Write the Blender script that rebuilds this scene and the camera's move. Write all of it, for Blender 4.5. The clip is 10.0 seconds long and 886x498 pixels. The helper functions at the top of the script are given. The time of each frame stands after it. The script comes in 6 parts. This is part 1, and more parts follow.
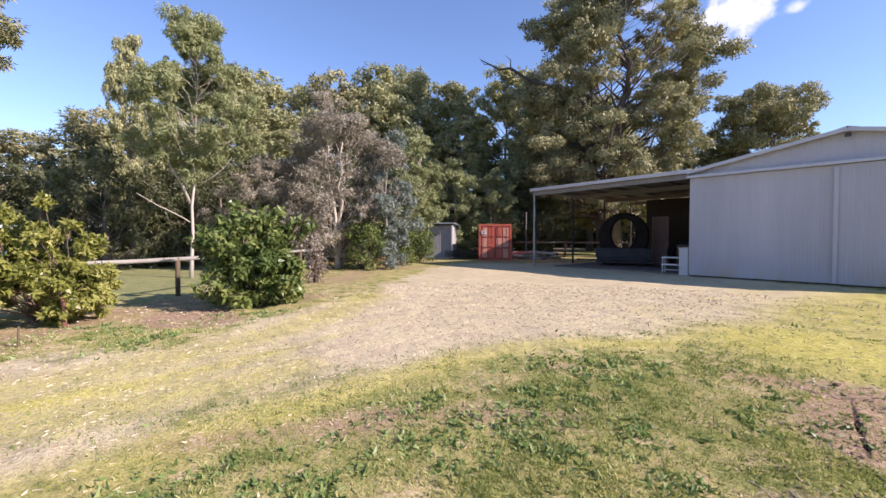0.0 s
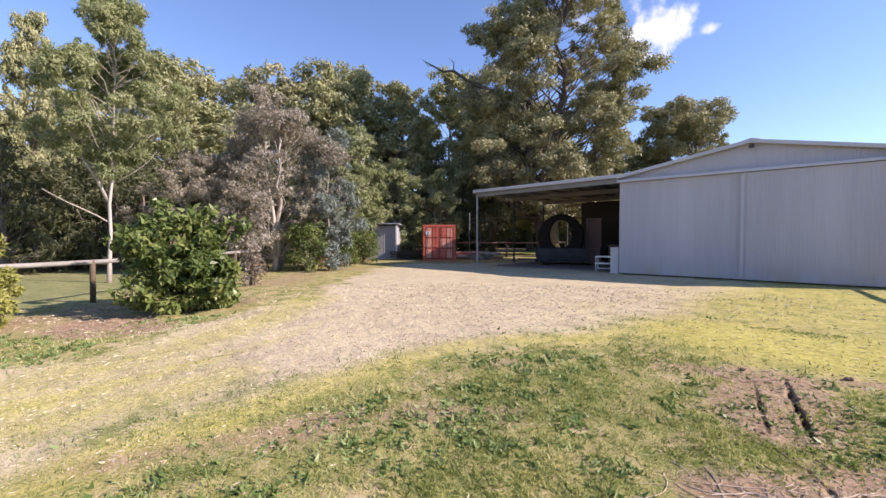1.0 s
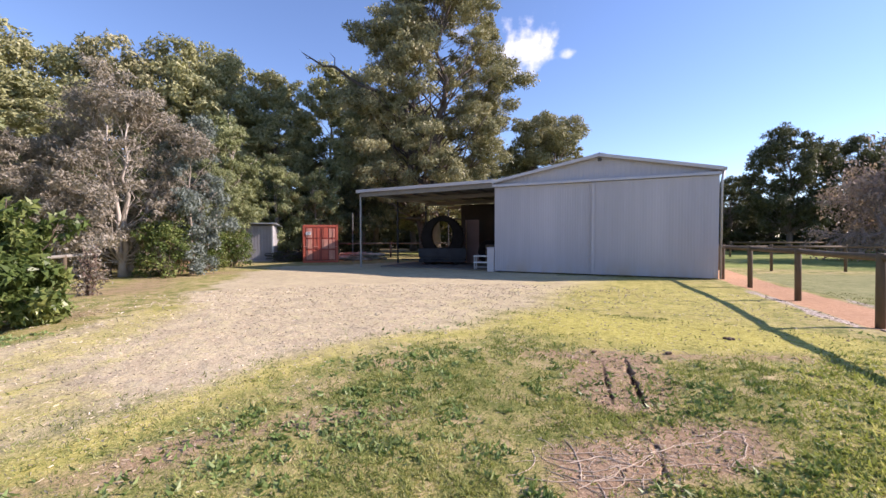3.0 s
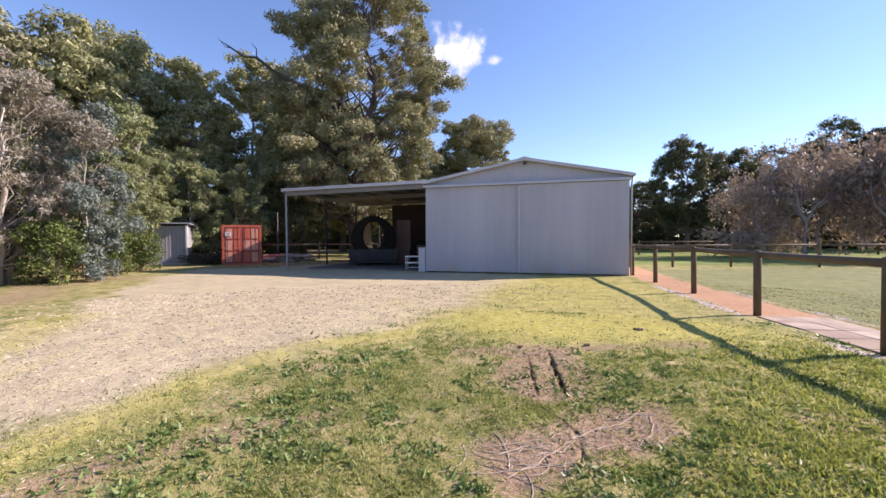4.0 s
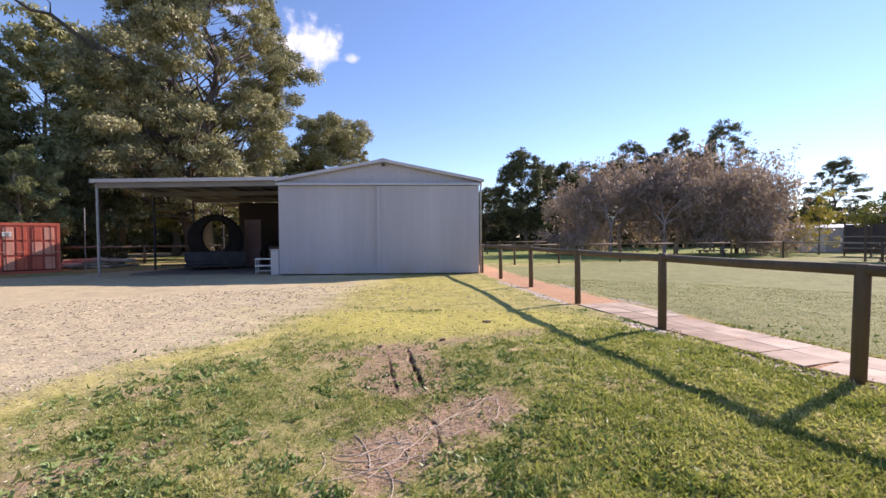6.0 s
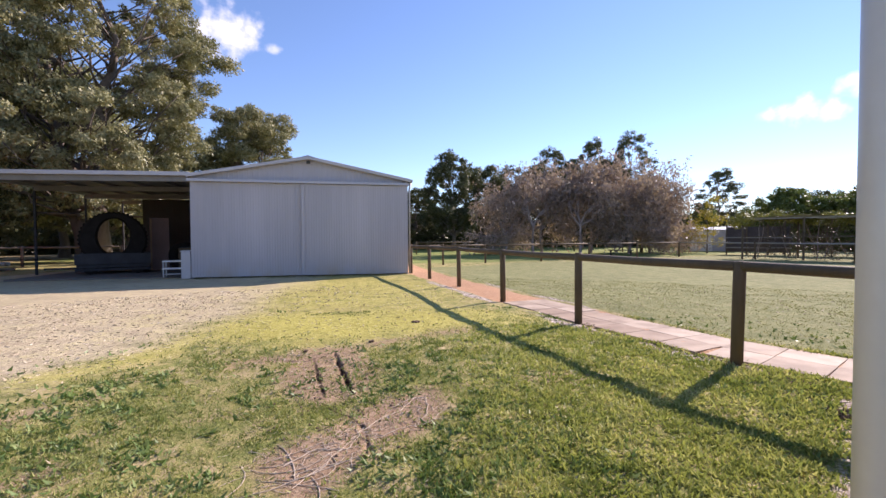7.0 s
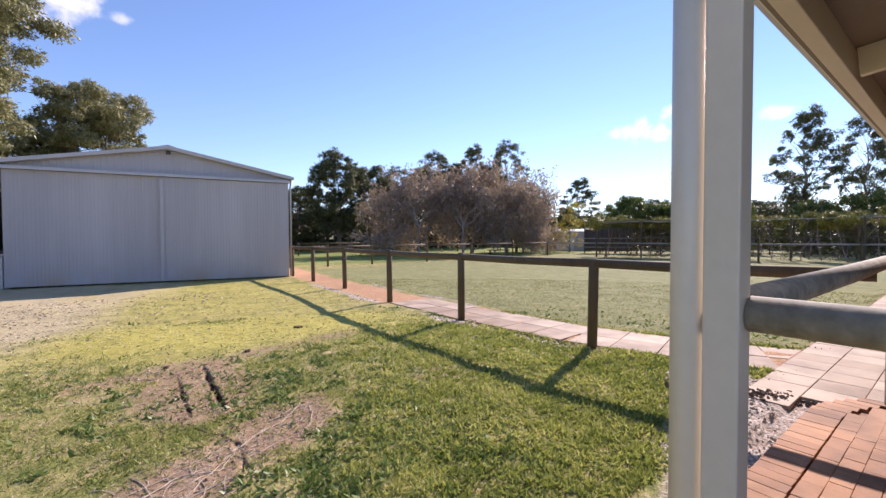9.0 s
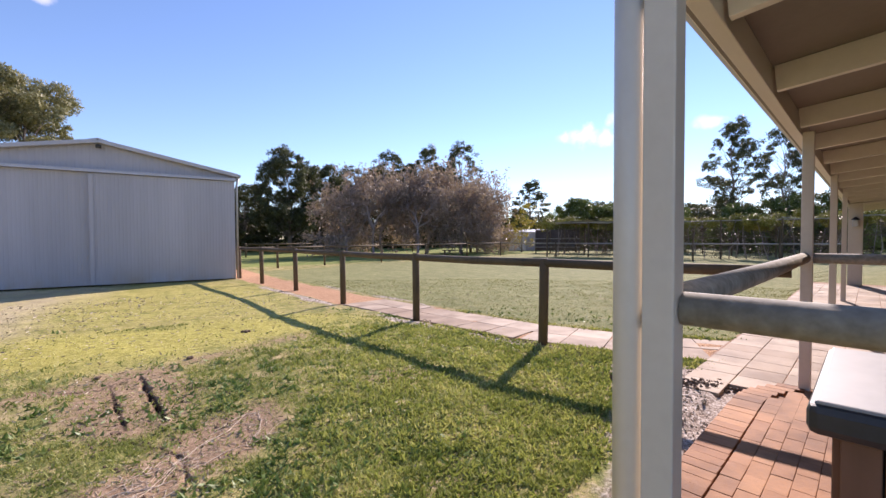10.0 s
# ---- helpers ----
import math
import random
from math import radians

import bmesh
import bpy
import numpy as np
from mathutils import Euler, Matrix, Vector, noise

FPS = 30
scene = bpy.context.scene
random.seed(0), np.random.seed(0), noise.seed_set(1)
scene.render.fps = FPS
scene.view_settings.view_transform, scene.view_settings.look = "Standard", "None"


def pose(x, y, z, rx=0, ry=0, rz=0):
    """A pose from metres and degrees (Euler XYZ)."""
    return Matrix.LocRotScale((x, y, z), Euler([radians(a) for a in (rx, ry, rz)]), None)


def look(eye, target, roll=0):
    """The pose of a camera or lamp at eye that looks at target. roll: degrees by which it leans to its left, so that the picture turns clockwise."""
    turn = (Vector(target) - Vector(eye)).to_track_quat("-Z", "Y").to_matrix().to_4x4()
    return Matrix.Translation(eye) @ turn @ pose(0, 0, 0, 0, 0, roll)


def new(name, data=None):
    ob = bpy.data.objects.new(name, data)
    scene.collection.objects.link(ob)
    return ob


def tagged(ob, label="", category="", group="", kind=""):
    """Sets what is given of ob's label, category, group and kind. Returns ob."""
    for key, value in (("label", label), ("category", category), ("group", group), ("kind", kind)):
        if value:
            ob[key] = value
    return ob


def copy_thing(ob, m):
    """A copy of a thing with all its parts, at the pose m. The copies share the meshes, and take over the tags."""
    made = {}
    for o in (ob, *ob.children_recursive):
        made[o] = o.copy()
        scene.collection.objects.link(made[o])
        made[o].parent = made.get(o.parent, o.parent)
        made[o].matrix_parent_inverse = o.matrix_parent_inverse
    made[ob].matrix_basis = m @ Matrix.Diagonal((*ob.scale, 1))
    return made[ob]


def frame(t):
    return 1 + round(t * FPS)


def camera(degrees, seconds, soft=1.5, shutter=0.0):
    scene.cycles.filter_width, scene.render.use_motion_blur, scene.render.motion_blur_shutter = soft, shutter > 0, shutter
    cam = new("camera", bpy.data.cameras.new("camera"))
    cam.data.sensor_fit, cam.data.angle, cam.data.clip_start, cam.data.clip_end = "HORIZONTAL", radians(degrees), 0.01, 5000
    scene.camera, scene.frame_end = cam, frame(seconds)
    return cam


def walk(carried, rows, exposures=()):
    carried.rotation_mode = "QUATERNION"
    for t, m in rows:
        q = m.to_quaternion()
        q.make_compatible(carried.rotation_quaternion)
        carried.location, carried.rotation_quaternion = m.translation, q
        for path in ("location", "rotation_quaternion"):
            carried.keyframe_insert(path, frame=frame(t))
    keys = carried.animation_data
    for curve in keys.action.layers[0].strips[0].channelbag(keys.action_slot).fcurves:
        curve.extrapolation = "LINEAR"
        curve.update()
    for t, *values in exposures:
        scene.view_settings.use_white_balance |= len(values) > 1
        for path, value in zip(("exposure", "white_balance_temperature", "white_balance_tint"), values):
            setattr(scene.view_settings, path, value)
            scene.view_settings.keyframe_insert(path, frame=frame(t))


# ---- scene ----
cam = camera(93.16, 10.0)
EYE = 1.55
# seconds, x, y, yaw, pitch, roll
ROWS = [
    (0, 0.0307, 0.0720, 49.076, -1.694, 0.089),
    (0.5, 0.0353, 0.0698, 45.310, -1.688, 0.143),
    (1, 0.0399, 0.0673, 41.488, -1.639, 0.107),
    (1.5, 0.0435, 0.0651, 38.420, -1.630, 0.083),
    (2, 0.0486, 0.0613, 33.735, -1.548, 0.170),
    (2.5, 0.0526, 0.0580, 29.943, -1.568, 0.117),
    (4, 0.0647, 0.0440, 16.394, -1.553, 0.300),
    (4.5, 0.0679, 0.0389, 11.960, -1.548, 0.302),
    (5, 0.0711, 0.0327, 6.857, -1.552, 0.308),
    (5.5, 0.0735, 0.0268, 2.217, -1.544, 0.332),
    (7, 0.0779, 0.0076, -12.286, -1.534, 0.267),
    (7.5, 0.0782, 0.0016, -16.654, -1.535, 0.252),
    (8, 0.0781, -0.0045, -21.111, -1.541, 0.231),
    (8.5, 0.0778, -0.0088, -24.277, -1.515, 0.223),
    (9, 0.0771, -0.0134, -27.671, -1.498, 0.248),
    (9.5, 0.0763, -0.0172, -30.579, -1.481, 0.259),
    (10, 0.0752, -0.0216, -33.840, -1.475, 0.287),
]
walk(cam, [(t, pose(x, y, EYE, 90 + pitch, roll, yaw)) for t, x, y, yaw, pitch, roll in ROWS],
     [(0.0, 0.79, 6400, 28), (4.5, 0.75, 6420, 28), (10.0, 0.63, 6470, 28)])

# ---- world, sun ----
SUN_AZ, SUN_EL = 61.9, 31.5   # degrees from +y towards +x, and above the horizon
world = bpy.data.worlds.new("sky")
scene.world = world
world.use_nodes = True
wn, wl = world.node_tree.nodes, world.node_tree.links
wn.clear()

sky = wn.new("ShaderNodeTexSky")
sky.sky_type, sky.sun_disc = "NISHITA", False
sky.sun_elevation, sky.sun_rotation = radians(SUN_EL), radians(SUN_AZ)
sky.air_density, sky.dust_density, sky.ozone_density = 1.0, 0.0, 4.4
wcoord = wn.new("ShaderNodeTexCoord")
wnoise = wn.new("ShaderNodeTexNoise")
wnoise.inputs["Scale"].default_value, wnoise.inputs["Detail"].default_value = 26.0, 7.0
wl.new(wcoord.outputs["Generated"], wnoise.inputs["Vector"])


def cloud_at(az, el, wide, high, power):
    """A small cumulus in a direction of the sky: 0 to 1."""
    a, e = radians(az), radians(el)
    c = Vector((math.sin(a) * math.cos(e), math.cos(a) * math.cos(e), math.sin(e)))
    side = Vector((math.cos(a), -math.sin(a), 0))
    up = side.cross(c) * -1
    if up.z < 0:
        up = -up
    terms = []
    for axis, size in ((side, wide), (up, high)):
        sub = wn.new("ShaderNodeVectorMath")
        sub.operation = "SUBTRACT"
        sub.inputs[1].default_value = c
        wl.new(wcoord.outputs["Generated"], sub.inputs[0])
        dot = wn.new("ShaderNodeVectorMath")
        dot.operation = "DOT_PRODUCT"
        dot.inputs[1].default_value = axis / radians(size)
        wl.new(sub.outputs[0], dot.inputs[0])
        sq = wn.new("ShaderNodeMath")
        sq.operation = "POWER"
        sq.inputs[1].default_value = 2.0
        ab = wn.new("ShaderNodeMath")
        ab.operation = "ABSOLUTE"
        wl.new(dot.outputs["Value"], ab.inputs[0])
        wl.new(ab.outputs[0], sq.inputs[0])
        terms.append(sq)
    front = wn.new("ShaderNodeVectorMath")
    front.operation = "DOT_PRODUCT"
    front.inputs[1].default_value = c
    wl.new(wcoord.outputs["Generated"], front.inputs[0])
    ahead = wn.new("ShaderNodeMath")
    ahead.operation = "GREATER_THAN"
    ahead.inputs[1].default_value = 0.5
    wl.new(front.outputs["Value"], ahead.inputs[0])
    add = wn.new("ShaderNodeMath")
    wl.new(terms[0].outputs[0], add.inputs[0])
    wl.new(terms[1].outputs[0], add.inputs[1])
    warp = wn.new("ShaderNodeMath")
    warp.operation = "MULTIPLY_ADD"
    warp.inputs[1].default_value, warp.inputs[2].default_value = 3.6, -1.8
    wl.new(wnoise.outputs["Fac"], warp.inputs[0])
    tot = wn.new("ShaderNodeMath")
    wl.new(add.outputs[0], tot.inputs[0])
    wl.new(warp.outputs[0], tot.inputs[1])
    ramp = wn.new("ShaderNodeMapRange")
    ramp.interpolation_type = "SMOOTHSTEP"
    ramp.inputs["From Min"].default_value, ramp.inputs["From Max"].default_value = 1.0, -0.4
    ramp.inputs["To Min"].default_value, ramp.inputs["To Max"].default_value = 0.0, power
    wl.new(tot.outputs[0], ramp.inputs["Value"])
    out = wn.new("ShaderNodeMath")
    out.operation = "MULTIPLY"
    wl.new(ramp.outputs[0], out.inputs[0])
    wl.new(ahead.outputs[0], out.inputs[1])
    return out.outputs[0]


clouds = [cloud_at(-14.8, 23.6, 4.3, 3.9, 1.0), cloud_at(-9.4, 22.6, 1.2, 0.7, 0.55), cloud_at(52.5, 12.6, 3.7, 1.6, 1.0),
          cloud_at(57.0, 14.4, 2.2, 1.4, 0.8), cloud_at(66.0, 13.0, 2.0, 0.9, 0.6), cloud_at(-23.5, 25.5, 1.6, 1.4, 0.5)]
total = clouds[0]
for c in clouds[1:]:
    mx = wn.new("ShaderNodeMath")
    mx.operation = "MAXIMUM"
    wl.new(total, mx.inputs[0])
    wl.new(c, mx.inputs[1])
    total = mx.outputs[0]
mixsky = wn.new("ShaderNodeMix")
mixsky.data_type = "RGBA"
mixsky.inputs["B"].default_value = (6.3, 6.4, 6.6, 1)
wl.new(total, mixsky.inputs["Factor"])
wl.new(sky.outputs[0], mixsky.inputs["A"])
bg = wn.new("ShaderNodeBackground")
bg.inputs["Strength"].default_value = 0.131
wl.new(mixsky.outputs["Result"], bg.inputs["Color"])
wout = wn.new("ShaderNodeOutputWorld")
wl.new(bg.outputs[0], wout.inputs[0])

sun = new("sun", bpy.data.lights.new("sun", "SUN"))
sun.data.energy, sun.data.angle, sun.data.color = 5.0, radians(0.55), (1.0, 0.92, 0.8)
sa, se = radians(SUN_AZ), radians(SUN_EL)
sun.matrix_basis = look(Vector((math.sin(sa) * math.cos(se), math.cos(sa) * math.cos(se), math.sin(se))) * 60, (0, 0, 0))


# ---- materials ----
def material(name):
    m = bpy.data.materials.new(name)
    m.use_nodes = True
    nt = m.node_tree
    return m, nt.nodes, nt.links, nt.nodes["Principled BSDF"]


def noise_node(n, l, scale, detail=4.0, coord="Object", rough=0.55, stretch=None, shift=None):
    tc = n.new("ShaderNodeTexCoord")
    t = n.new("ShaderNodeTexNoise")
    t.inputs["Scale"].default_value, t.inputs["Detail"].default_value, t.inputs["Roughness"].default_value = scale, detail, rough
    if stretch:
        mp = n.new("ShaderNodeMapping")
        mp.inputs["Scale"].default_value = stretch
        l.new(tc.outputs[coord], mp.inputs["Vector"])
        l.new(mp.outputs[0], t.inputs["Vector"])
    elif shift:
        add = n.new("ShaderNodeVectorMath")
        l.new(tc.outputs[coord], add.inputs[0])
        l.new(shift, add.inputs[1])
        l.new(add.outputs[0], t.inputs["Vector"])
    else:
        l.new(tc.outputs[coord], t.inputs["Vector"])
    return t.outputs["Fac"]


def ramp_node(n, l, fac, stops):
    r = n.new("ShaderNodeValToRGB")
    el = r.color_ramp.elements
    while len(el) < len(stops):
        el.new(0.5)
    for e, (p, c) in zip(el, stops):
        e.position, e.color = p, (*c, 1)
    l.new(fac, r.inputs[0])
    return r.outputs[0]


def mix_node(n, l, fac, a, b, kind="MIX"):
    x = n.new("ShaderNodeMix")
    x.data_type, x.blend_type = "RGBA", kind
    for key, v in (("Factor", fac), ("A", a), ("B", b)):
        if isinstance(v, bpy.types.NodeSocket):
            l.new(v, x.inputs[key])
        elif key == "Factor":
            x.inputs[key].default_value = v
        else:
            x.inputs[key].default_value = (*v, 1)
    return x.outputs["Result"]


def math_node(n, l, op, a, b=0.0, c=0.0):
    x = n.new("ShaderNodeMath")
    x.operation = op
    for i, v in enumerate((a, b, c)):
        if isinstance(v, bpy.types.NodeSocket):
            l.new(v, x.inputs[i])
        else:
            x.inputs[i].default_value = v
    return x.outputs[0]


def bump_node(n, l, bsdf, height, strength=0.3, distance=0.01):
    b = n.new("ShaderNodeBump")
    b.inputs["Strength"].default_value, b.inputs["Distance"].default_value = strength, distance
    l.new(height, b.inputs["Height"])
    l.new(b.outputs[0], bsdf.inputs["Normal"])


def surface(name, dark, light, rough=0.6, metal=0.0, coarse=1.5, fine=30.0, bump=0.2, bump_d=0.004, stretch=None, spread=0.25, specular=0.5, each=0.0, grime=0.0):
    """Two scales of variation between a darker and a lighter tone, with fine relief."""
    m, n, l, p = material(name)
    shift = None
    if each:
        info = n.new("ShaderNodeObjectInfo")
        comb = n.new("ShaderNodeCombineXYZ")
        for k in range(3):
            l.new(math_node(n, l, "MULTIPLY", info.outputs["Random"], 40.0 + 17 * k), comb.inputs[k])
        shift = comb.outputs[0]
    a, b = noise_node(n, l, coarse, 5, stretch=stretch, shift=shift), noise_node(n, l, fine, 6, stretch=stretch, shift=shift)
    f = math_node(n, l, "MULTIPLY_ADD", a, 0.6, math_node(n, l, "MULTIPLY", b, 0.4))
    if each:
        f = math_node(n, l, "ADD", math_node(n, l, "MULTIPLY", f, 1 - each), math_node(n, l, "MULTIPLY", info.outputs["Random"], each))
    col = ramp_node(n, l, f, ((0.5 - spread, dark), (0.5 + spread, light)))
    if grime:
        geo = n.new("ShaderNodeNewGeometry")
        soil = n.new("ShaderNodeTexNoise")
        soil.inputs["Scale"].default_value, soil.inputs["Detail"].default_value = 1.7, 7.0
        l.new(geo.outputs["Position"], soil.inputs["Vector"])
        stain = ramp_node(n, l, soil.outputs["Fac"], ((0.38, (0.55, 0.5, 0.46)), (0.55, (1.0, 1.0, 1.0)), (0.68, (1.12, 1.1, 1.08))))
        col = mix_node(n, l, grime, col, stain, "MULTIPLY")
    l.new(col, p.inputs["Base Color"])
    r = math_node(n, l, "MULTIPLY_ADD", b, 0.25, rough - 0.12)
    l.new(r, p.inputs["Roughness"])
    p.inputs["Metallic"].default_value = metal
    p.inputs["Specular IOR Level"].default_value = specular
    bump_node(n, l, p, b, bump, bump_d)
    return m


def leaf_material(name, tones, trans=0.25, rough=0.45, patch=0.35, speckle=0.2):
    """Leaves: each leaf its own tone, and patches of the crown."""
    m, n, l, p = material(name)
    g = n.new("ShaderNodeNewGeometry")
    big = noise_node(n, l, patch, 3)
    f = math_node(n, l, "ADD", math_node(n, l, "MULTIPLY", g.outputs["Random Per Island"], speckle), math_node(n, l, "MULTIPLY_ADD", big, 1.3, -0.15 - speckle / 2))
    col = ramp_node(n, l, f, tuple((i / (len(tones) - 1), c) for i, c in enumerate(tones)))
    l.new(col, p.inputs["Base Color"])
    p.inputs["Roughness"].default_value = rough
    p.inputs["Specular IOR Level"].default_value = 0.2
    tr = n.new("ShaderNodeBsdfTranslucent")
    l.new(mix_node(n, l, 1.0, col, (1.0, 1.0, 0.65), "MULTIPLY"), tr.inputs["Color"])
    sh = n.new("ShaderNodeMixShader")
    sh.inputs[0].default_value = trans
    l.new(p.outputs[0], sh.inputs[1])
    l.new(tr.outputs[0], sh.inputs[2])
    l.new(sh.outputs[0], n["Material Output"].inputs["Surface"])
    return m


GUM = leaf_material("gum_leaf", ((0.12, 0.135, 0.065), (0.34, 0.34, 0.165), (0.56, 0.53, 0.3)), 0.24, speckle=0.35)
GUM_BROWN = leaf_material("gum_leaf_bronze", ((0.09, 0.1, 0.055), (0.3, 0.29, 0.15), (0.55, 0.49, 0.3)), 0.22, speckle=0.35)
GUM_DARK = leaf_material("gum_leaf_dark", ((0.04, 0.048, 0.022), (0.105, 0.115, 0.055), (0.2, 0.2, 0.1)), 0.25, speckle=0.35)
GUM_PALE = leaf_material("gum_leaf_pale", ((0.12, 0.14, 0.06), (0.27, 0.3, 0.14), (0.44, 0.44, 0.24)), 0.3, speckle=0.35)
GUM_BLUE = leaf_material("gum_leaf_blue", ((0.1, 0.13, 0.11), (0.2, 0.235, 0.2), (0.32, 0.35, 0.31)))
DRY_LEAF = leaf_material("dry_leaf", ((0.14, 0.125, 0.1), (0.31, 0.275, 0.215), (0.48, 0.435, 0.355)), 0.28, speckle=0.35)
CITRUS = leaf_material("citrus_leaf", ((0.035, 0.065, 0.018), (0.12, 0.165, 0.045), (0.36, 0.38, 0.13)), 0.25, 0.32, 1.5, 0.4)
CITRUS_YELLOW = leaf_material("citrus_leaf_yellow", ((0.075, 0.1, 0.022), (0.26, 0.27, 0.06), (0.52, 0.48, 0.18)), 0.28, 0.35, 1.5, 0.4)
HEDGE = leaf_material("hedge_leaf", ((0.05, 0.07, 0.02), (0.13, 0.17, 0.05), (0.24, 0.27, 0.09)), 0.35)
VINE = leaf_material("vine_leaf", ((0.09, 0.1, 0.03), (0.2, 0.2, 0.05), (0.33, 0.28, 0.09)))
TWIG_LEAF = leaf_material("withered_leaf", ((0.23, 0.168, 0.145), (0.38, 0.29, 0.25), (0.53, 0.42, 0.34)), 0.36, speckle=0.4)
YELLOW_LEAF = leaf_material("yellow_leaf", ((0.2, 0.18, 0.03), (0.42, 0.35, 0.06), (0.6, 0.48, 0.1)), 0.3)
BLADE = leaf_material("grass_blade", ((0.085, 0.135, 0.028), (0.29, 0.33, 0.105), (0.7, 0.64, 0.3)), 0.36, 0.5, 1.3, 0.5)
TURF = leaf_material("turf_blade", ((0.1, 0.14, 0.035), (0.345, 0.385, 0.11), (0.72, 0.66, 0.33)), 0.36, 0.5, 1.6, 0.5)
WEED = leaf_material("weed_leaf", ((0.06, 0.11, 0.034), (0.17, 0.25, 0.075), (0.45, 0.48, 0.23)), 0.22, 0.4, 2.5, 0.4)
LAWN_BLADE = leaf_material("lawn_blade", ((0.17, 0.185, 0.065), (0.265, 0.27, 0.105), (0.39, 0.375, 0.17)), 0.35, 0.5, 0.8, 0.4)
CANE = leaf_material("dead_cane", ((0.04, 0.03, 0.022), (0.09, 0.068, 0.05), (0.18, 0.14, 0.1)), 0.1)
LITTER = leaf_material("dry_litter", ((0.2, 0.145, 0.09), (0.52, 0.43, 0.31), (0.85, 0.78, 0.64)), 0.05, 0.7, 2.0)

BARK = surface("gum_bark", (0.1, 0.075, 0.06), (0.32, 0.26, 0.21), 0.85, coarse=2.0, fine=14, bump=0.6, bump_d=0.02, stretch=(1, 1, 0.25))
BARK_DARK = surface("dark_gum_bark", (0.055, 0.042, 0.034), (0.19, 0.15, 0.12), 0.85, coarse=2.0, fine=14, bump=0.6, bump_d=0.02, stretch=(1, 1, 0.25))
BARK_PALE = surface("pale_gum_bark", (0.3, 0.25, 0.2), (0.62, 0.55, 0.46), 0.75, coarse=1.2, fine=12, bump=0.3, bump_d=0.01, stretch=(1, 1, 0.3))
BARK_DEAD = surface("dead_wood", (0.05, 0.042, 0.036), (0.15, 0.13, 0.11), 0.9, coarse=2.0, fine=16, bump=0.4, bump_d=0.01)
TWIG = surface("purple_twig", (0.2, 0.155, 0.14), (0.44, 0.355, 0.32), 0.8, coarse=1.0, fine=9, bump=0.2)
STEM = surface("citrus_stem", (0.09, 0.06, 0.045), (0.22, 0.15, 0.11), 0.8, coarse=4, fine=30, bump=0.3)
STEM_RED = surface("red_stem_guard", (0.1, 0.04, 0.028), (0.2, 0.08, 0.055), 0.6, coarse=5, fine=30)

CLAD = surface("galvanised_cladding", (0.36, 0.35, 0.375), (0.46, 0.445, 0.47), 0.42, 0.0, coarse=0.7, fine=9, bump=0.05, stretch=(1, 1, 0.15))


def door_cladding():
    """The pale sheet of the doors, with lap lines, faint streaks and rust creeping up from the bottom edge."""
    m, n, l, p = material("weathered_door_sheet")
    base = ramp_node(n, l, noise_node(n, l, 0.7, 5, stretch=(1, 1, 0.15)), ((0.3, (0.36, 0.35, 0.375)), (0.7, (0.46, 0.445, 0.47))))
    streak = noise_node(n, l, 5.0, 4, stretch=(1, 1, 0.06))
    col = mix_node(n, l, 0.12, base, ramp_node(n, l, streak, ((0.38, (0.7, 0.68, 0.66)), (0.6, (1.05, 1.05, 1.05)))), "MULTIPLY")
    tc = n.new("ShaderNodeTexCoord")
    xyz = n.new("ShaderNodeSeparateXYZ")
    l.new(tc.outputs["Object"], xyz.inputs[0])
    low = n.new("ShaderNodeMapRange")
    low.inputs["From Min"].default_value, low.inputs["From Max"].default_value = 0.9, 0.0
    l.new(xyz.outputs["Z"], low.inputs["Value"])
    rust = math_node(n, l, "MULTIPLY", math_node(n, l, "POWER", low.outputs[0], 2.0), ramp_node(n, l, noise_node(n, l, 1.3, 6, stretch=(1, 1, 0.5)), ((0.45, (0, 0, 0)), (0.62, (0.7, 0.7, 0.7)))))
    col = mix_node(n, l, rust, col, (0.4, 0.3, 0.19))
    l.new(col, p.inputs["Base Color"])
    p.inputs["Roughness"].default_value = 0.45
    bump_node(n, l, p, noise_node(n, l, 2.0, 3, stretch=(1, 1, 0.3)), 0.1, 0.006)
    return m


CLAD_DOOR = door_cladding()
CLAD_ROOF = surface("zinc_roof_sheet", (0.42, 0.44, 0.47), (0.58, 0.6, 0.62), 0.4, 0.55, coarse=0.5, fine=8, bump=0.05)
TRIM = surface("pale_steel_trim", (0.41, 0.4, 0.42), (0.52, 0.51, 0.53), 0.4, 0.1, coarse=1.0, fine=12, bump=0.05)
# zinc toned down: the shade under the carport is put into its colour
ZINC = surface("darkened_zinc", (0.16, 0.15, 0.14), (0.27, 0.26, 0.245), 0.6, 0.1, coarse=0.8, fine=10, bump=0.05)
STEEL = surface("painted_steel", (0.3, 0.31, 0.32), (0.44, 0.45, 0.46), 0.5, 0.5, coarse=2, fine=20, bump=0.1)
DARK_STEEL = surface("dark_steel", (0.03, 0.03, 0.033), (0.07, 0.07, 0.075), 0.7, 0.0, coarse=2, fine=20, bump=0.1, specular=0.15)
RUBBER = surface("black_rubber", (0.013, 0.011, 0.01), (0.032, 0.027, 0.024), 0.85, coarse=3, fine=25, bump=0.2, specular=0.1)
RED_PAINT = surface("faded_red_paint", (0.45, 0.075, 0.035), (0.66, 0.16, 0.09), 0.55, coarse=1.4, fine=14, bump=0.1)
RED_DARK = surface("dull_red_paint", (0.26, 0.04, 0.022), (0.42, 0.085, 0.05), 0.6, coarse=1.6, fine=14, bump=0.1)
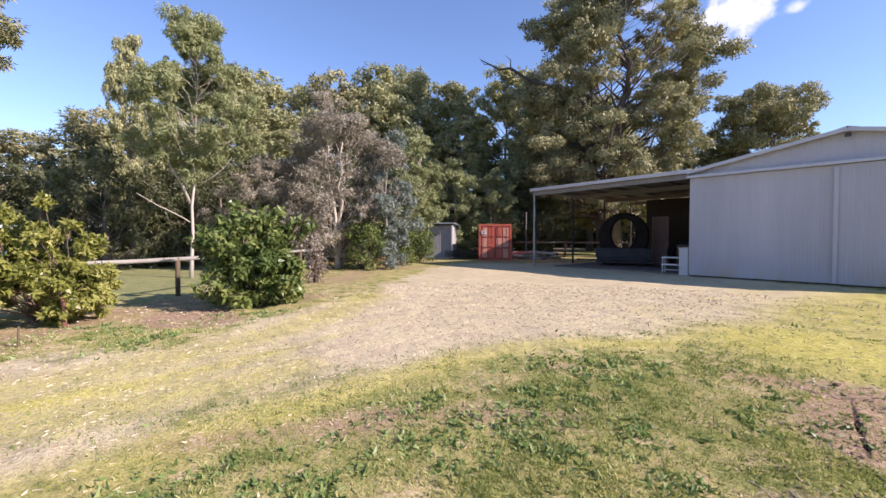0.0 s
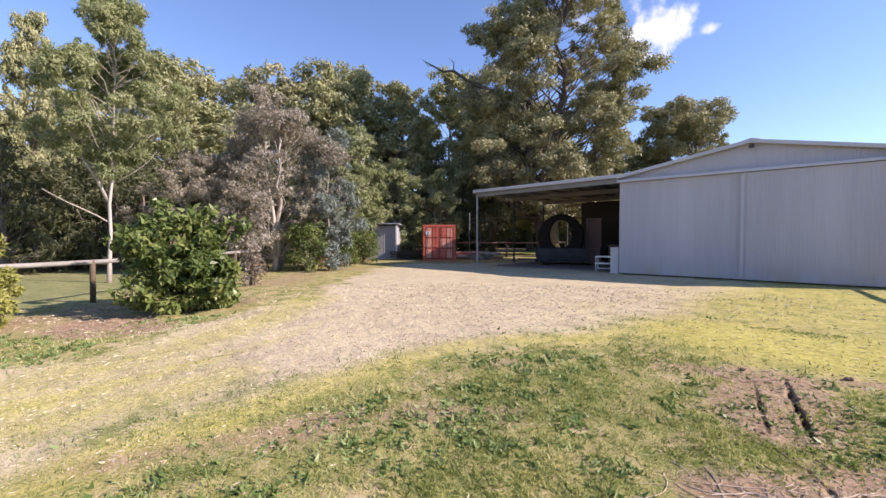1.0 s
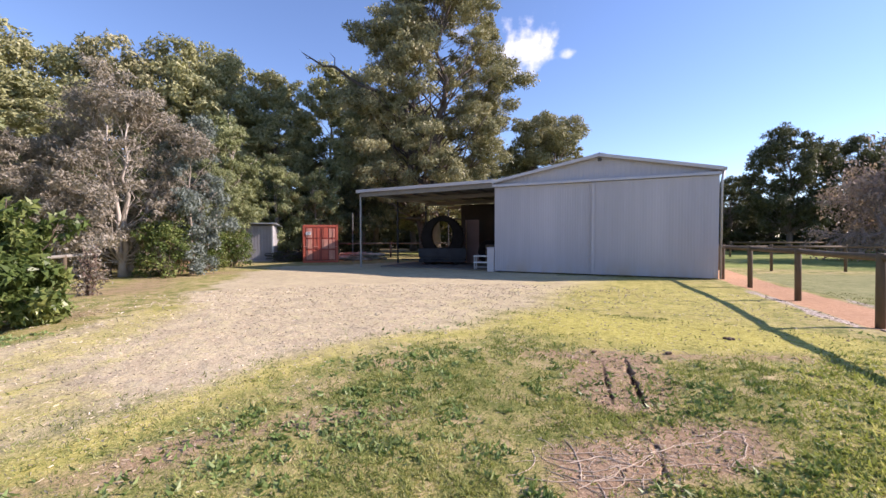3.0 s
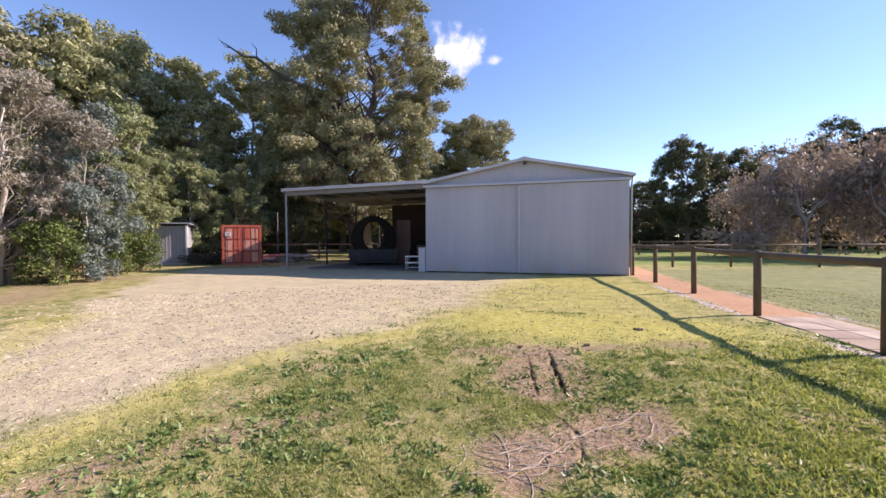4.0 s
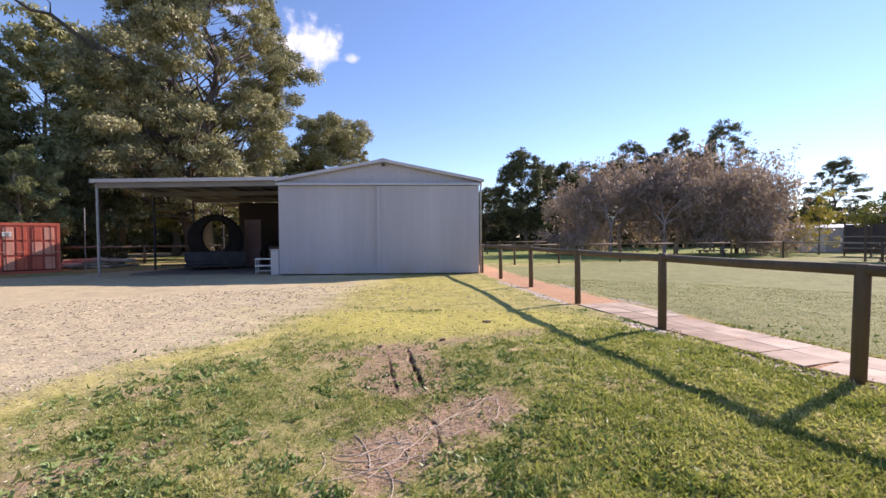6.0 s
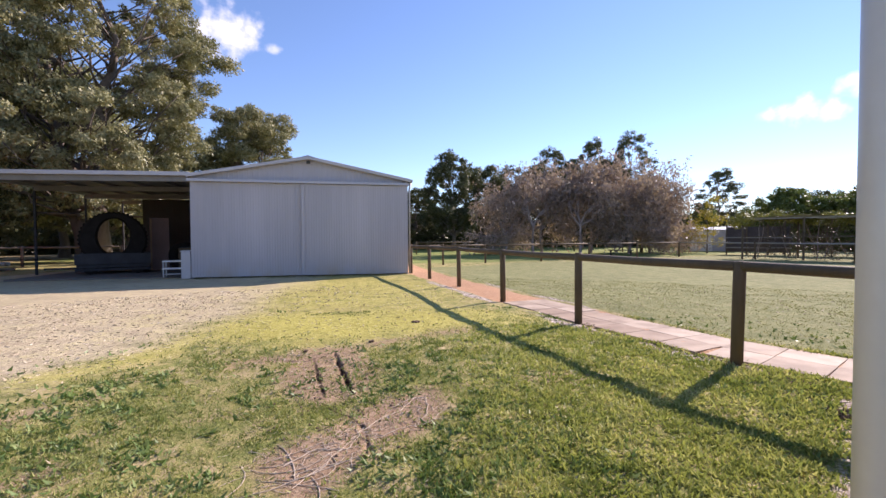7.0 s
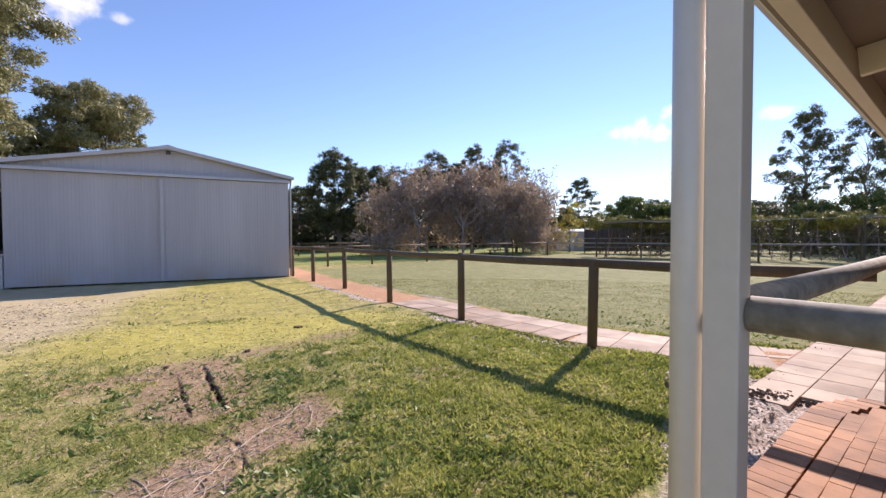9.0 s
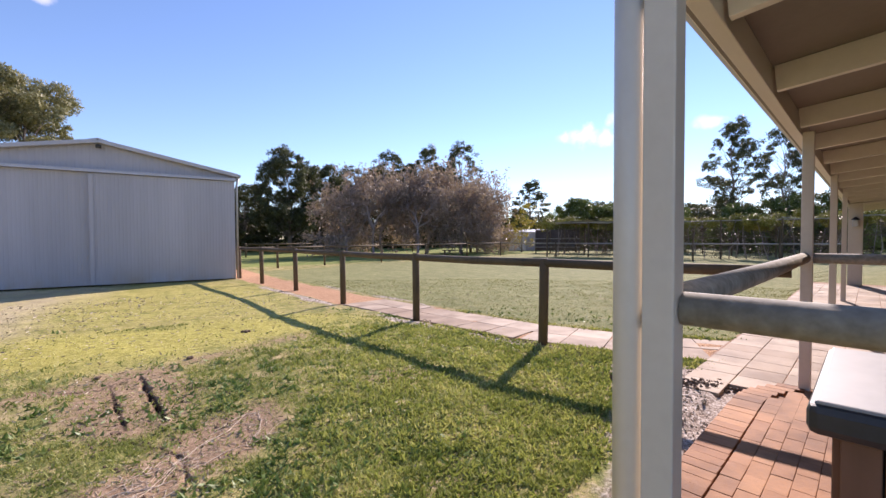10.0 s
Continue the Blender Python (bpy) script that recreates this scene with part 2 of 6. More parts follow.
RED_FADED = surface("bleached_red_paint", (0.58, 0.2, 0.12), (0.74, 0.4, 0.29), 0.65, coarse=2.4, fine=14, bump=0.1)
WHITE_PAINT = surface("white_paint", (0.66, 0.64, 0.6), (0.8, 0.78, 0.74), 0.5, coarse=2, fine=20, bump=0.08)
CREAM = surface("cream_paint", (0.66, 0.59, 0.49), (0.77, 0.7, 0.59), 0.42, coarse=1.6, fine=22, bump=0.06, bump_d=0.002)
CREAM_PIPE = surface("cream_pipe_paint", (0.7, 0.64, 0.54), (0.8, 0.74, 0.64), 0.35, coarse=1.5, fine=20, bump=0.03, bump_d=0.002)
SOFFIT = surface("fibre_cement_soffit", (0.2, 0.165, 0.13), (0.3, 0.25, 0.2), 0.7, coarse=1.2, fine=20, bump=0.05)
FENCE_WOOD = surface("dark_treated_timber", (0.062, 0.044, 0.026), (0.18, 0.13, 0.075), 0.8, coarse=1.6, fine=18, bump=0.5, bump_d=0.006, stretch=(1, 1, 0.2))
FENCE_RED = surface("red_stained_timber", (0.09, 0.035, 0.022), (0.2, 0.085, 0.05), 0.75, coarse=2.0, fine=18, bump=0.4, bump_d=0.006, stretch=(1, 1, 0.2))
LOG = surface("grey_pine_log", (0.075, 0.068, 0.048), (0.5, 0.465, 0.39), 0.8, coarse=3.0, fine=24, bump=0.4, bump_d=0.005)
RAIL_PALE = surface("bleached_rail", (0.2, 0.185, 0.155), (0.38, 0.355, 0.3), 0.8, coarse=2.0, fine=20, bump=0.3)
PLANK = surface("brown_plank", (0.1, 0.05, 0.028), (0.22, 0.12, 0.07), 0.65, coarse=1.5, fine=20, bump=0.3, stretch=(1, 1, 0.15))
PALLET = surface("orange_pine", (0.3, 0.18, 0.1), (0.52, 0.35, 0.22), 0.75, coarse=2, fine=20, bump=0.2)
LID = surface("dark_moulded_lid", (0.02, 0.025, 0.03), (0.045, 0.052, 0.06), 0.4, coarse=2, fine=30, bump=0.06)
LID_TOP = surface("pale_dusty_top", (0.26, 0.27, 0.28), (0.38, 0.38, 0.38), 0.5, coarse=1.5, fine=25, bump=0.04)
CONCRETE = surface("concrete", (0.3, 0.28, 0.25), (0.46, 0.43, 0.38), 0.85, coarse=0.7, fine=12, bump=0.2)
BRICK = surface("terracotta_paver", (0.28, 0.115, 0.045), (0.5, 0.245, 0.105), 0.8, coarse=5.0, fine=40, bump=0.5, each=0.3, grime=0.9)
SLAB = surface("pink_paving_slab", (0.27, 0.175, 0.105), (0.54, 0.425, 0.31), 0.8, coarse=3.5, fine=30, bump=0.45, each=0.45, spread=0.3, grime=0.7)
JOINT = surface("sandy_joint", (0.24, 0.125, 0.07), (0.4, 0.24, 0.15), 0.95, coarse=2, fine=40, bump=0.4)
TANK = surface("pale_green_tank", (0.5, 0.57, 0.5), (0.62, 0.68, 0.6), 0.5, coarse=1.0, fine=10, bump=0.05)
HUT_GREY = surface("grey_sheet", (0.26, 0.25, 0.25), (0.38, 0.37, 0.37), 0.6, coarse=1.0, fine=12, bump=0.1)
ROOT = surface("dry_root", (0.42, 0.32, 0.23), (0.7, 0.58, 0.45), 0.85, coarse=6, fine=40, bump=0.2)
GLASS_LAMP = surface("lamp_glass", (0.55, 0.56, 0.55), (0.65, 0.66, 0.65), 0.15, coarse=4, fine=20, bump=0.0)
NET = surface("brown_netting", (0.06, 0.045, 0.04), (0.14, 0.105, 0.09), 0.9, coarse=1.5, fine=12, bump=0.4)
PEBBLE = surface("pale_pebble", (0.3, 0.24, 0.17), (0.58, 0.5, 0.38), 0.85, coarse=8, fine=40, bump=0.2)
# dark brown picked to keep bounced light off the veranda posts
BOUNCE_BROWN = surface("bounce_cutting_brown", (0.16, 0.09, 0.06), (0.3, 0.18, 0.12), 0.85, coarse=2, fine=25, bump=0.3)
DARK_SCREEN = surface("dark_brown_sheet", (0.03, 0.024, 0.02), (0.065, 0.052, 0.044), 0.75, coarse=1.0, fine=12, bump=0.1)
CLOD = surface("earth_clod", (0.1, 0.065, 0.045), (0.22, 0.15, 0.1), 0.95, coarse=8, fine=50, bump=0.4)


# ---- mesh helpers ----
class Shape:
    """Collects points and faces of one part."""

    def __init__(self):
        self.v, self.f = [], []

    def add(self, verts, faces):
        k = len(self.v)
        self.v += [tuple(p) for p in verts]
        self.f += [tuple(i + k for i in q) for q in faces]
        return self

    def box(self, size, m=None, bevel=0.0):
        bm = bmesh.new()
        bmesh.ops.create_cube(bm, size=1.0, matrix=Matrix.Diagonal((*size, 1)))
        if bevel:
            bmesh.ops.bevel(bm, geom=bm.edges[:], offset=bevel, segments=2, profile=0.5, affect="EDGES")
        m = m or Matrix()
        bm.verts.index_update()
        self.add([m @ v.co for v in bm.verts], [[v.index for v in q.verts] for q in bm.faces])
        bm.free()
        return self

    def tube(self, pts, radii, n=8, caps=True):
        pts = [Vector(p) for p in pts]
        ref = Vector((0.31, 0.87, 0.21))
        rings, k = [], len(self.v)
        for i, p in enumerate(pts):
            d = (pts[min(i + 1, len(pts) - 1)] - pts[max(i - 1, 0)]).normalized()
            a = d.cross(ref)
            if a.length < 0.15:
                a = d.cross(Vector((1, 0, 0)))
            a.normalize()
            b = d.cross(a)
            r = radii[i] if isinstance(radii, (list, tuple)) else radii
            for j in range(n):
                g = 2 * math.pi * j / n
                self.v.append(tuple(p + (a * math.cos(g) + b * math.sin(g)) * r))
        for i in range(len(pts) - 1):
            for j in range(n):
                q = (j + 1) % n
                self.f.append((k + i * n + j, k + i * n + q, k + (i + 1) * n + q, k + (i + 1) * n + j))
        if caps:
            self.f.append(tuple(k + j for j in reversed(range(n))))
            self.f.append(tuple(k + (len(pts) - 1) * n + j for j in range(n)))
        return self

    def extrude(self, outline, m, length):
        """A closed outline in x, z drawn out along y."""
        n = len(outline)
        front = [m @ Vector((x, 0, z)) for x, z in outline]
        back = [m @ Vector((x, length, z)) for x, z in outline]
        faces = [(j, (j + 1) % n, n + (j + 1) % n, n + j) for j in range(n)]
        faces += [tuple(reversed(range(n))), tuple(range(n, 2 * n))]
        return self.add(front + back, faces)

    def mesh(self, name, mat, smooth=False):
        me = bpy.data.meshes.new(name)
        me.from_pydata(self.v, [], self.f)
        me.materials.append(mat)
        if smooth:
            me.polygons.foreach_set("use_smooth", [True] * len(me.polygons))
        me.update()
        bm = bmesh.new()
        bm.from_mesh(me)
        bmesh.ops.recalc_face_normals(bm, faces=bm.faces)
        bm.to_mesh(me)
        bm.free()
        return me


def part(name, shape, mat, parent=None, label="", smooth=False, m=None):
    """ONE mesh object, under a thing or a part."""
    me = shape.mesh(name, mat, smooth) if isinstance(shape, Shape) else shape
    ob = new(name, me)
    if parent:
        ob.parent = parent
    if m is not None:
        ob.matrix_basis = m
    if label:
        ob["label"] = label
    return ob


def thing(name, label, category, m=None, group="", kind=""):
    ob = new(name)
    ob.empty_display_size = 0.2
    if m is not None:
        ob.matrix_basis = m
    return tagged(ob, label, category, group, kind)


def leaf_mesh(name, tris, mat):
    """Many loose three-cornered leaves in one mesh; tris: n x 3 x 3."""
    n = len(tris)
    me = bpy.data.meshes.new(name)
    me.vertices.add(3 * n)
    me.vertices.foreach_set("co", np.asarray(tris, np.float32).ravel())
    me.loops.add(3 * n)
    me.loops.foreach_set("vertex_index", np.arange(3 * n, dtype=np.int32))
    me.polygons.add(n)
    me.polygons.foreach_set("loop_start", np.arange(0, 3 * n, 3, dtype=np.int32))
    me.update(calc_edges=True)
    me.materials.append(mat)
    return me


def leaf_blades(rng, centres, radii, count, length, width, droop=0.5, flat=0.8, shell=0.45):
    """Pointed leaves in clumps: centres n x 3, radii n."""
    centres, radii = np.asarray(centres), np.asarray(radii)
    w = radii ** 2
    pick = rng.choice(len(centres), count, p=w / w.sum())
    d = rng.normal(size=(count, 3))
    d /= np.linalg.norm(d, axis=1, keepdims=True)
    r = radii[pick] * np.minimum(np.abs(rng.normal(0.78, 0.2, count)), 1.08)
    base = centres[pick] + d * r[:, None] * np.array([1, 1, flat])
    ax = rng.normal(size=(count, 3)) * 0.75 + d * 0.35
    ax[:, 2] -= droop
    ax /= np.linalg.norm(ax, axis=1, keepdims=True)
    face = d * 1.5 + rng.normal(size=(count, 3)) * 0.38
    face[:, 2] += 0.25
    side = np.cross(ax, face)
    side /= np.linalg.norm(side, axis=1, keepdims=True) + 1e-9
    s = rng.uniform(0.65, 1.35, count)[:, None]
    ax, side = ax * length * s, side * width * s * 0.5
    return np.stack([base - side, base + side, base + ax], 1)


def limb(shape, rng, a, b, r0, r1, n=5, wob=0.08, sag=0.0, sides=5):
    a, b = Vector(a), Vector(b)
    ln = (b - a).length
    pts, rad = [], []
    for i in range(n + 1):
        u = i / n
        k = math.sin(math.pi * u) * wob * ln
        pts.append(a.lerp(b, u) + Vector((rng.normal() * k * 0.5, rng.normal() * k * 0.5, -sag * ln * math.sin(math.pi * u))))
        rad.append(r0 + (r1 - r0) * u ** 0.8)
    shape.tube(pts, rad, sides)
    return pts


def tree(name, label, category, profile, clumps, clump_r, leaves, leaf, leaf_mat, bark, trunk_r, seed, lean=(0, 0), trunks=1, droop=0.6, flat=0.75, fill=0.55, trunk_to=0.85, group="", bare_to=None, spread=1.0, limb_r=0.28, tufts=9):
    """A tapered trunk with limbs that each carry a clump of the crown. profile: rows of height and radius of the crown."""
    rng = np.random.default_rng(seed)
    top = profile[-1][0]
    hs, rs = [p[0] for p in profile], [p[1] for p in profile]
    ob = thing(name, label, category, group=group)
    wood = Shape()
    lines = []
    for k in range(trunks):
        a = rng.uniform(0, 6.28)
        off = 0 if trunks == 1 else trunk_r * 0.8
        reach = 0 if trunks == 1 else rs[len(rs) // 2] * 0.45 * spread
        p0 = Vector((math.cos(a) * off, math.sin(a) * off, -0.15))
        p1 = Vector((lean[0] + math.cos(a) * reach, lean[1] + math.sin(a) * reach, top * trunk_to * rng.uniform(0.88, 1.0)))
        n = 9
        pts = []
        for i in range(n + 1):
            u = i / n
            pts.append(p0.lerp(p1, u) + Vector((rng.normal(), rng.normal(), 0)) * trunk_r * 0.5 * min(u * 3, 1))
        rad = [trunk_r * (1.35 if i == 0 else 1.0) * (1 - 0.86 * (i / n)) for i in range(n + 1)]
        wood.tube(pts, rad, 9)
        lines.append(pts)
    low = bare_to if bare_to is not None else hs[0]
    cs, cr = [], []
    for i in range(clumps):
        h = hs[0] + (top - hs[0]) * ((i + rng.random()) / clumps)
        r = np.interp(h, hs, rs)
        a = i * 2.39996 + rng.normal() * 0.5
        q = r * (fill + (1 - fill) * rng.random() ** 0.6)
        c = np.array([math.cos(a) * q + lean[0] * h / top, math.sin(a) * q + lean[1] * h / top, h + rng.normal() * 0.3])
        cs.append(c)
        cr.append(clump_r * rng.choice([0.5, 0.8, 1.1, 1.45]) * rng.uniform(0.85, 1.15))
        line = lines[i % len(lines)]
        z = max(h - q * rng.uniform(0.55, 1.0), low * 0.9)
        u = min(max(z / (top * trunk_to), 0.08), 0.97) * (len(line) - 1)
        a0 = line[int(u)].lerp(line[min(int(u) + 1, len(line) - 1)], u - int(u))
        rr = trunk_r * limb_r * (1 - 0.6 * h / top)
        limb(wood, rng, a0, c, max(rr, min(0.02, trunk_r * 0.2)), max(rr * 0.25, 0.006), n=4, wob=0.12, sides=4)
        for _ in range(2):
            d = Vector(rng.normal(size=3)).normalized() * cr[-1] * 0.8
            limb(wood, rng, Vector(c) * 0.75 + a0 * 0.25, Vector(c) + d, max(rr * 0.4, 0.01), 0.006, n=2, sides=3)
    part("trunk", wood, bark, ob, smooth=True)
    if leaves:
        subs, subr = [], []
        for c, r in zip(cs, cr):
            for _ in range(tufts):
                d = rng.normal(size=3) + np.array([0, 0, 0.35])
                d *= r * rng.uniform(0.55, 1.05) / np.linalg.norm(d)
                subs.append(c + d * np.array([1, 1, 0.75]))
                subr.append(max(r * rng.choice([0.2, 0.28, 0.38, 0.5]), leaf[0] * 0.7))
        q = leaf_blades(rng, subs, subr, leaves, leaf[0] * 1.0, leaf[1] * 1.2, droop, flat)
        part("crown", leaf_mesh("crown", q, leaf_mat), leaf_mat, ob)
    return ob


def put(ob, x, y, turn=0.0, size=1.0, high=None):
    ob.matrix_basis = Matrix.Translation((x, y, 0)) @ Matrix.Rotation(radians(turn), 4, "Z") @ Matrix.Diagonal((size, size, high or size, 1))
    return ob


def again(ob, x, y, turn=0.0, size=1.0, high=None, label=""):
    s = ob.scale.copy()
    m = Matrix.Translation((x, y, 0)) @ Matrix.Rotation(radians(turn), 4, "Z") @ Matrix.Diagonal((size / s[0], size / s[1], (high or size) / s[2], 1))
    c = copy_thing(ob, m)
    if label:
        c["label"] = label
    return c


# ---- ground ----
def sdf(px, py, poly):
    """Signed distance to a polygon: below 0 inside."""
    best = np.full(px.shape, 1e9)
    inside = np.zeros(px.shape, bool)
    n = len(poly)
    for i in range(n):
        (ax, ay), (bx, by) = poly[i], poly[(i + 1) % n]
        dx, dy = bx - ax, by - ay
        u = np.clip(((px - ax) * dx + (py - ay) * dy) / (dx * dx + dy * dy), 0, 1)
        best = np.minimum(best, np.hypot(px - ax - u * dx, py - ay - u * dy))
        if by != ay:
            cross = ((ay > py) != (by > py)) & (px < dx * (py - ay) / dy + ax)
            inside ^= cross
    return np.where(inside, -best, best)


def along(px, py, line):
    best = np.full(px.shape, 1e9)
    for (ax, ay), (bx, by) in zip(line, line[1:]):
        dx, dy = bx - ax, by - ay
        u = np.clip(((px - ax) * dx + (py - ay) * dy) / (dx * dx + dy * dy), 0, 1)
        best = np.minimum(best, np.hypot(px - ax - u * dx, py - ay - u * dy))
    return best


def fade(d, soft):
    """1 inside, 0 outside, over a soft edge."""
    return np.clip(0.5 - d / soft, 0, 1)


def wavy(px, py, s=0.0):
    return 0.25 * np.sin(px * 1.7 + 1.3 * np.sin(py * 0.9 + s)) + 0.18 * np.sin(py * 2.3 + 1.1 * np.sin(px * 1.9 + s)) + 0.1 * np.sin(px * 5.1 + py * 4.3 + s)


GRAVEL = [(-6.9, -8), (-7.1, -0.8), (-7.4, 1.0), (-8.7, 3.8), (-11.7, 8.1), (-15.6, 13.2), (-17.5, 17), (-15, 19), (-13.5, 26), (-6, 26), (-6, 18), (-1.0, 17.8),
          (-1.6, 13), (-2.3, 8.4), (-2.7, 6.4), (-3.7, 5.4), (-4.0, 4.2), (-4.0, 2.7), (-3.9, 1.0), (-3.75, -0.4), (-3.4, -8)]
PATH_MID = [(7.2, 1.6), (5.9, 3.3), (5.15, 4.9), (4.65, 7.0), (4.15, 9.8), (3.75, 13.0), (3.35, 16.2), (3.0, 20.0), (2.9, 24.0)]
BED = [(-30, -9), (-7.9, -9), (-7.9, 0.5), (-9.3, 4.0), (-12.2, 8.1), (-16.0, 13.2), (-20, 17), (-22, 15), (-17, 8.6), (-13.6, 4.6), (-11.9, 1.0), (-11.4, -9)]
CHIPS = [(1.5, 0.98), (3.0, 1.95), (4.1, 2.75), (4.55, 3.2), (4.95, 2.9), (5.4, 2.0), (5.2, 1.62), (3.2, 1.35), (1.6, 0.85)]


RUTS = [[(-0.4, 5.57), (-0.3, 4.82), (-0.23, 4.39), (-0.19, 4.18)], [(-0.17, 5.9), (-0.06, 5.09), (0.0, 4.72), (0.07, 4.21)],
        [(-1.09, 5.84), (-0.81, 5.64), (-0.5, 5.52), (-0.06, 5.98)], [(-0.18, 3.96), (0.03, 3.73), (0.15, 3.51), (0.18, 3.32), (0.18, 2.97)]]
DUG = [(-0.44, 3.05), (-0.15, 3.48), (0.41, 4.01), (0.85, 4.15), (0.93, 3.67), (0.63, 3.29), (-0.25, 2.6)]
WORN = [(-0.73, 5.7), (-0.6, 4.4), (-0.25, 3.9), (0.3, 4.3), (0.35, 5.0), (0.24, 6.15)]


def regions(px, py):
    """How much gravel, moss, bare dirt, red earth, wood chips and mown lawn covers each place."""
    w = wavy(px, py)
    side = sdf(px, py, GRAVEL)
    gravel = fade(side + w * 0.9, np.where(px > -5.5, 2.4, 0.9))
    strip = np.exp(-(along(px, py, [(-6.0, -8), (-6.1, 0), (-6.5, 1.7), (-7.6, 3.6), (-9.4, 5.9)]) / 0.8) ** 2) * 0.75
    strip += np.exp(-(along(px, py, [(-4.6, -6), (-4.75, 0.4), (-4.9, 2.0)]) / 0.6) ** 2) * 0.72
    strip += np.exp(-(along(px, py, [(-5.3, -6), (-5.4, 0.6), (-5.8, 2.6), (-6.6, 4.4)]) / 0.22) ** 2) * 0.4
    gravel *= 1 - 0.5 * np.clip(strip, 0, 1)
    e = np.hypot((px - 0.3) / 3.4, (py - 7.9) / 1.9) + w * 0.5
    moss = 0.82 * np.exp(-np.clip(e - 0.25, 0, 9) ** 2 * 1.8)
    e2 = np.hypot((px - 0.2) / 3.4, (py - 12.8) / 5.4) + w * 0.3
    moss = np.maximum(moss, 0.55 * np.exp(-np.clip(e2 - 0.5, 0, 9) ** 2 * 4.0))
    rim = np.exp(-((sdf(px, py, GRAVEL) - 0.2) / 0.45) ** 2) * (py > -3) * (px > -5) * (px < -1.5) * (py < 7.5)
    moss = np.maximum(np.maximum(moss, rim * 0.55), strip * 0.72)
    moss = np.maximum(moss, 0.22 * gravel + 0.24 * gravel * np.clip((px + 4.5) / 4 + w, 0, 1) * (py > 6))
    moss = np.maximum(moss, 0.45 * np.exp(-(np.hypot((px - 2.9) / 1.2, (py - 5.4) / 3.0)) ** 2))
    d5 = np.hypot((px + 9.3) / 1.2, (py - 1.6) / 0.7) + w
    d8 = np.hypot((px - 2.2) / 0.6, (py - 4.2) / 0.3) + w * 1.3
    dirt = np.zeros(px.shape)
    for line in RUTS[:3]:
        dirt = np.maximum(dirt, 0.9 * np.exp(-(along(px, py, line) / 0.13) ** 2))
    for d, k in ((d5, 0.9), (d8, 0.5)):
        dirt = np.maximum(dirt, k * np.exp(-np.clip(d - 0.6, 0, 9) ** 2 * 3))
    dirt = np.maximum(dirt, fade(sdf(px, py, DUG) - 0.1 + w * 0.3, 0.35))
    dirt = np.maximum(dirt, 0.72 * fade(sdf(px, py, WORN) + w * 0.4, 0.4))
    for line, wide, k in (([(-1.3, 5.6), (0.24, 6.1), (1.9, 6.8)], 0.33, 0.62), ([(-3.6, 0.6), (-3.2, 1.6), (-2.7, 2.6), (-2.0, 3.2)], 0.34, 0.68), ([(-3.3, 2.9), (-2.7, 4.4)], 0.2, 0.5)):
        dirt = np.maximum(dirt, k * np.exp(-(np.clip(along(px, py, line) + w * 0.4, 0, 9) / wide) ** 2))
    dirt = np.maximum(dirt, 0.6 * fade(sdf(px, py, BED) + w, 0.8) * (0.5 + 0.5 * np.sin(px * 1.1 + 2.0 * np.sin(py * 0.7))))
    wood = np.hypot(px, py) > 24
    dirt = np.maximum(dirt, np.where(px < -21, 0.55, 0.3) * wood * (px < -4))
    dp = along(px, py, PATH_MID)
    red = fade(dp - 0.62 + w * 0.1, 0.16) * (py > 2.4)
    chips = np.maximum(fade(sdf(px, py, CHIPS) + w * 0.2, 0.25), 0.75 * fade(np.abs(dp - 0.8) - 0.1 + w * 0.3, 0.14) * (py < 15) * (px > 2) * (px < 5.2))
    lawn = fade(0.75 - dp, 0.2) * (px > np.interp(py, [p[1] for p in PATH_MID], [p[0] for p in PATH_MID])) * (py > 1.5) * fade(py - 22.6 - 0.22 * (px - 3.2) + w, 1.2)
    turf = np.clip((np.degrees(np.arctan2(px, py)) - 12) / 18 + 0.3 * w, 0, 1) * (py < 14) * np.clip((px - 0.2) / 1.2 + 0.5 * w, 0, 1)
    lawn = np.maximum(lawn, 0.5 * turf)
    lawn = np.maximum(lawn, 0.85 * fade(sdf(px, py, [(-12.4, -9), (-12.6, 1.0), (-14.6, 4.4), (-19, 9.2), (-28, 13), (-30, -9)]) + w, 0.8))
    return gravel, moss, dirt, red, chips, lawn


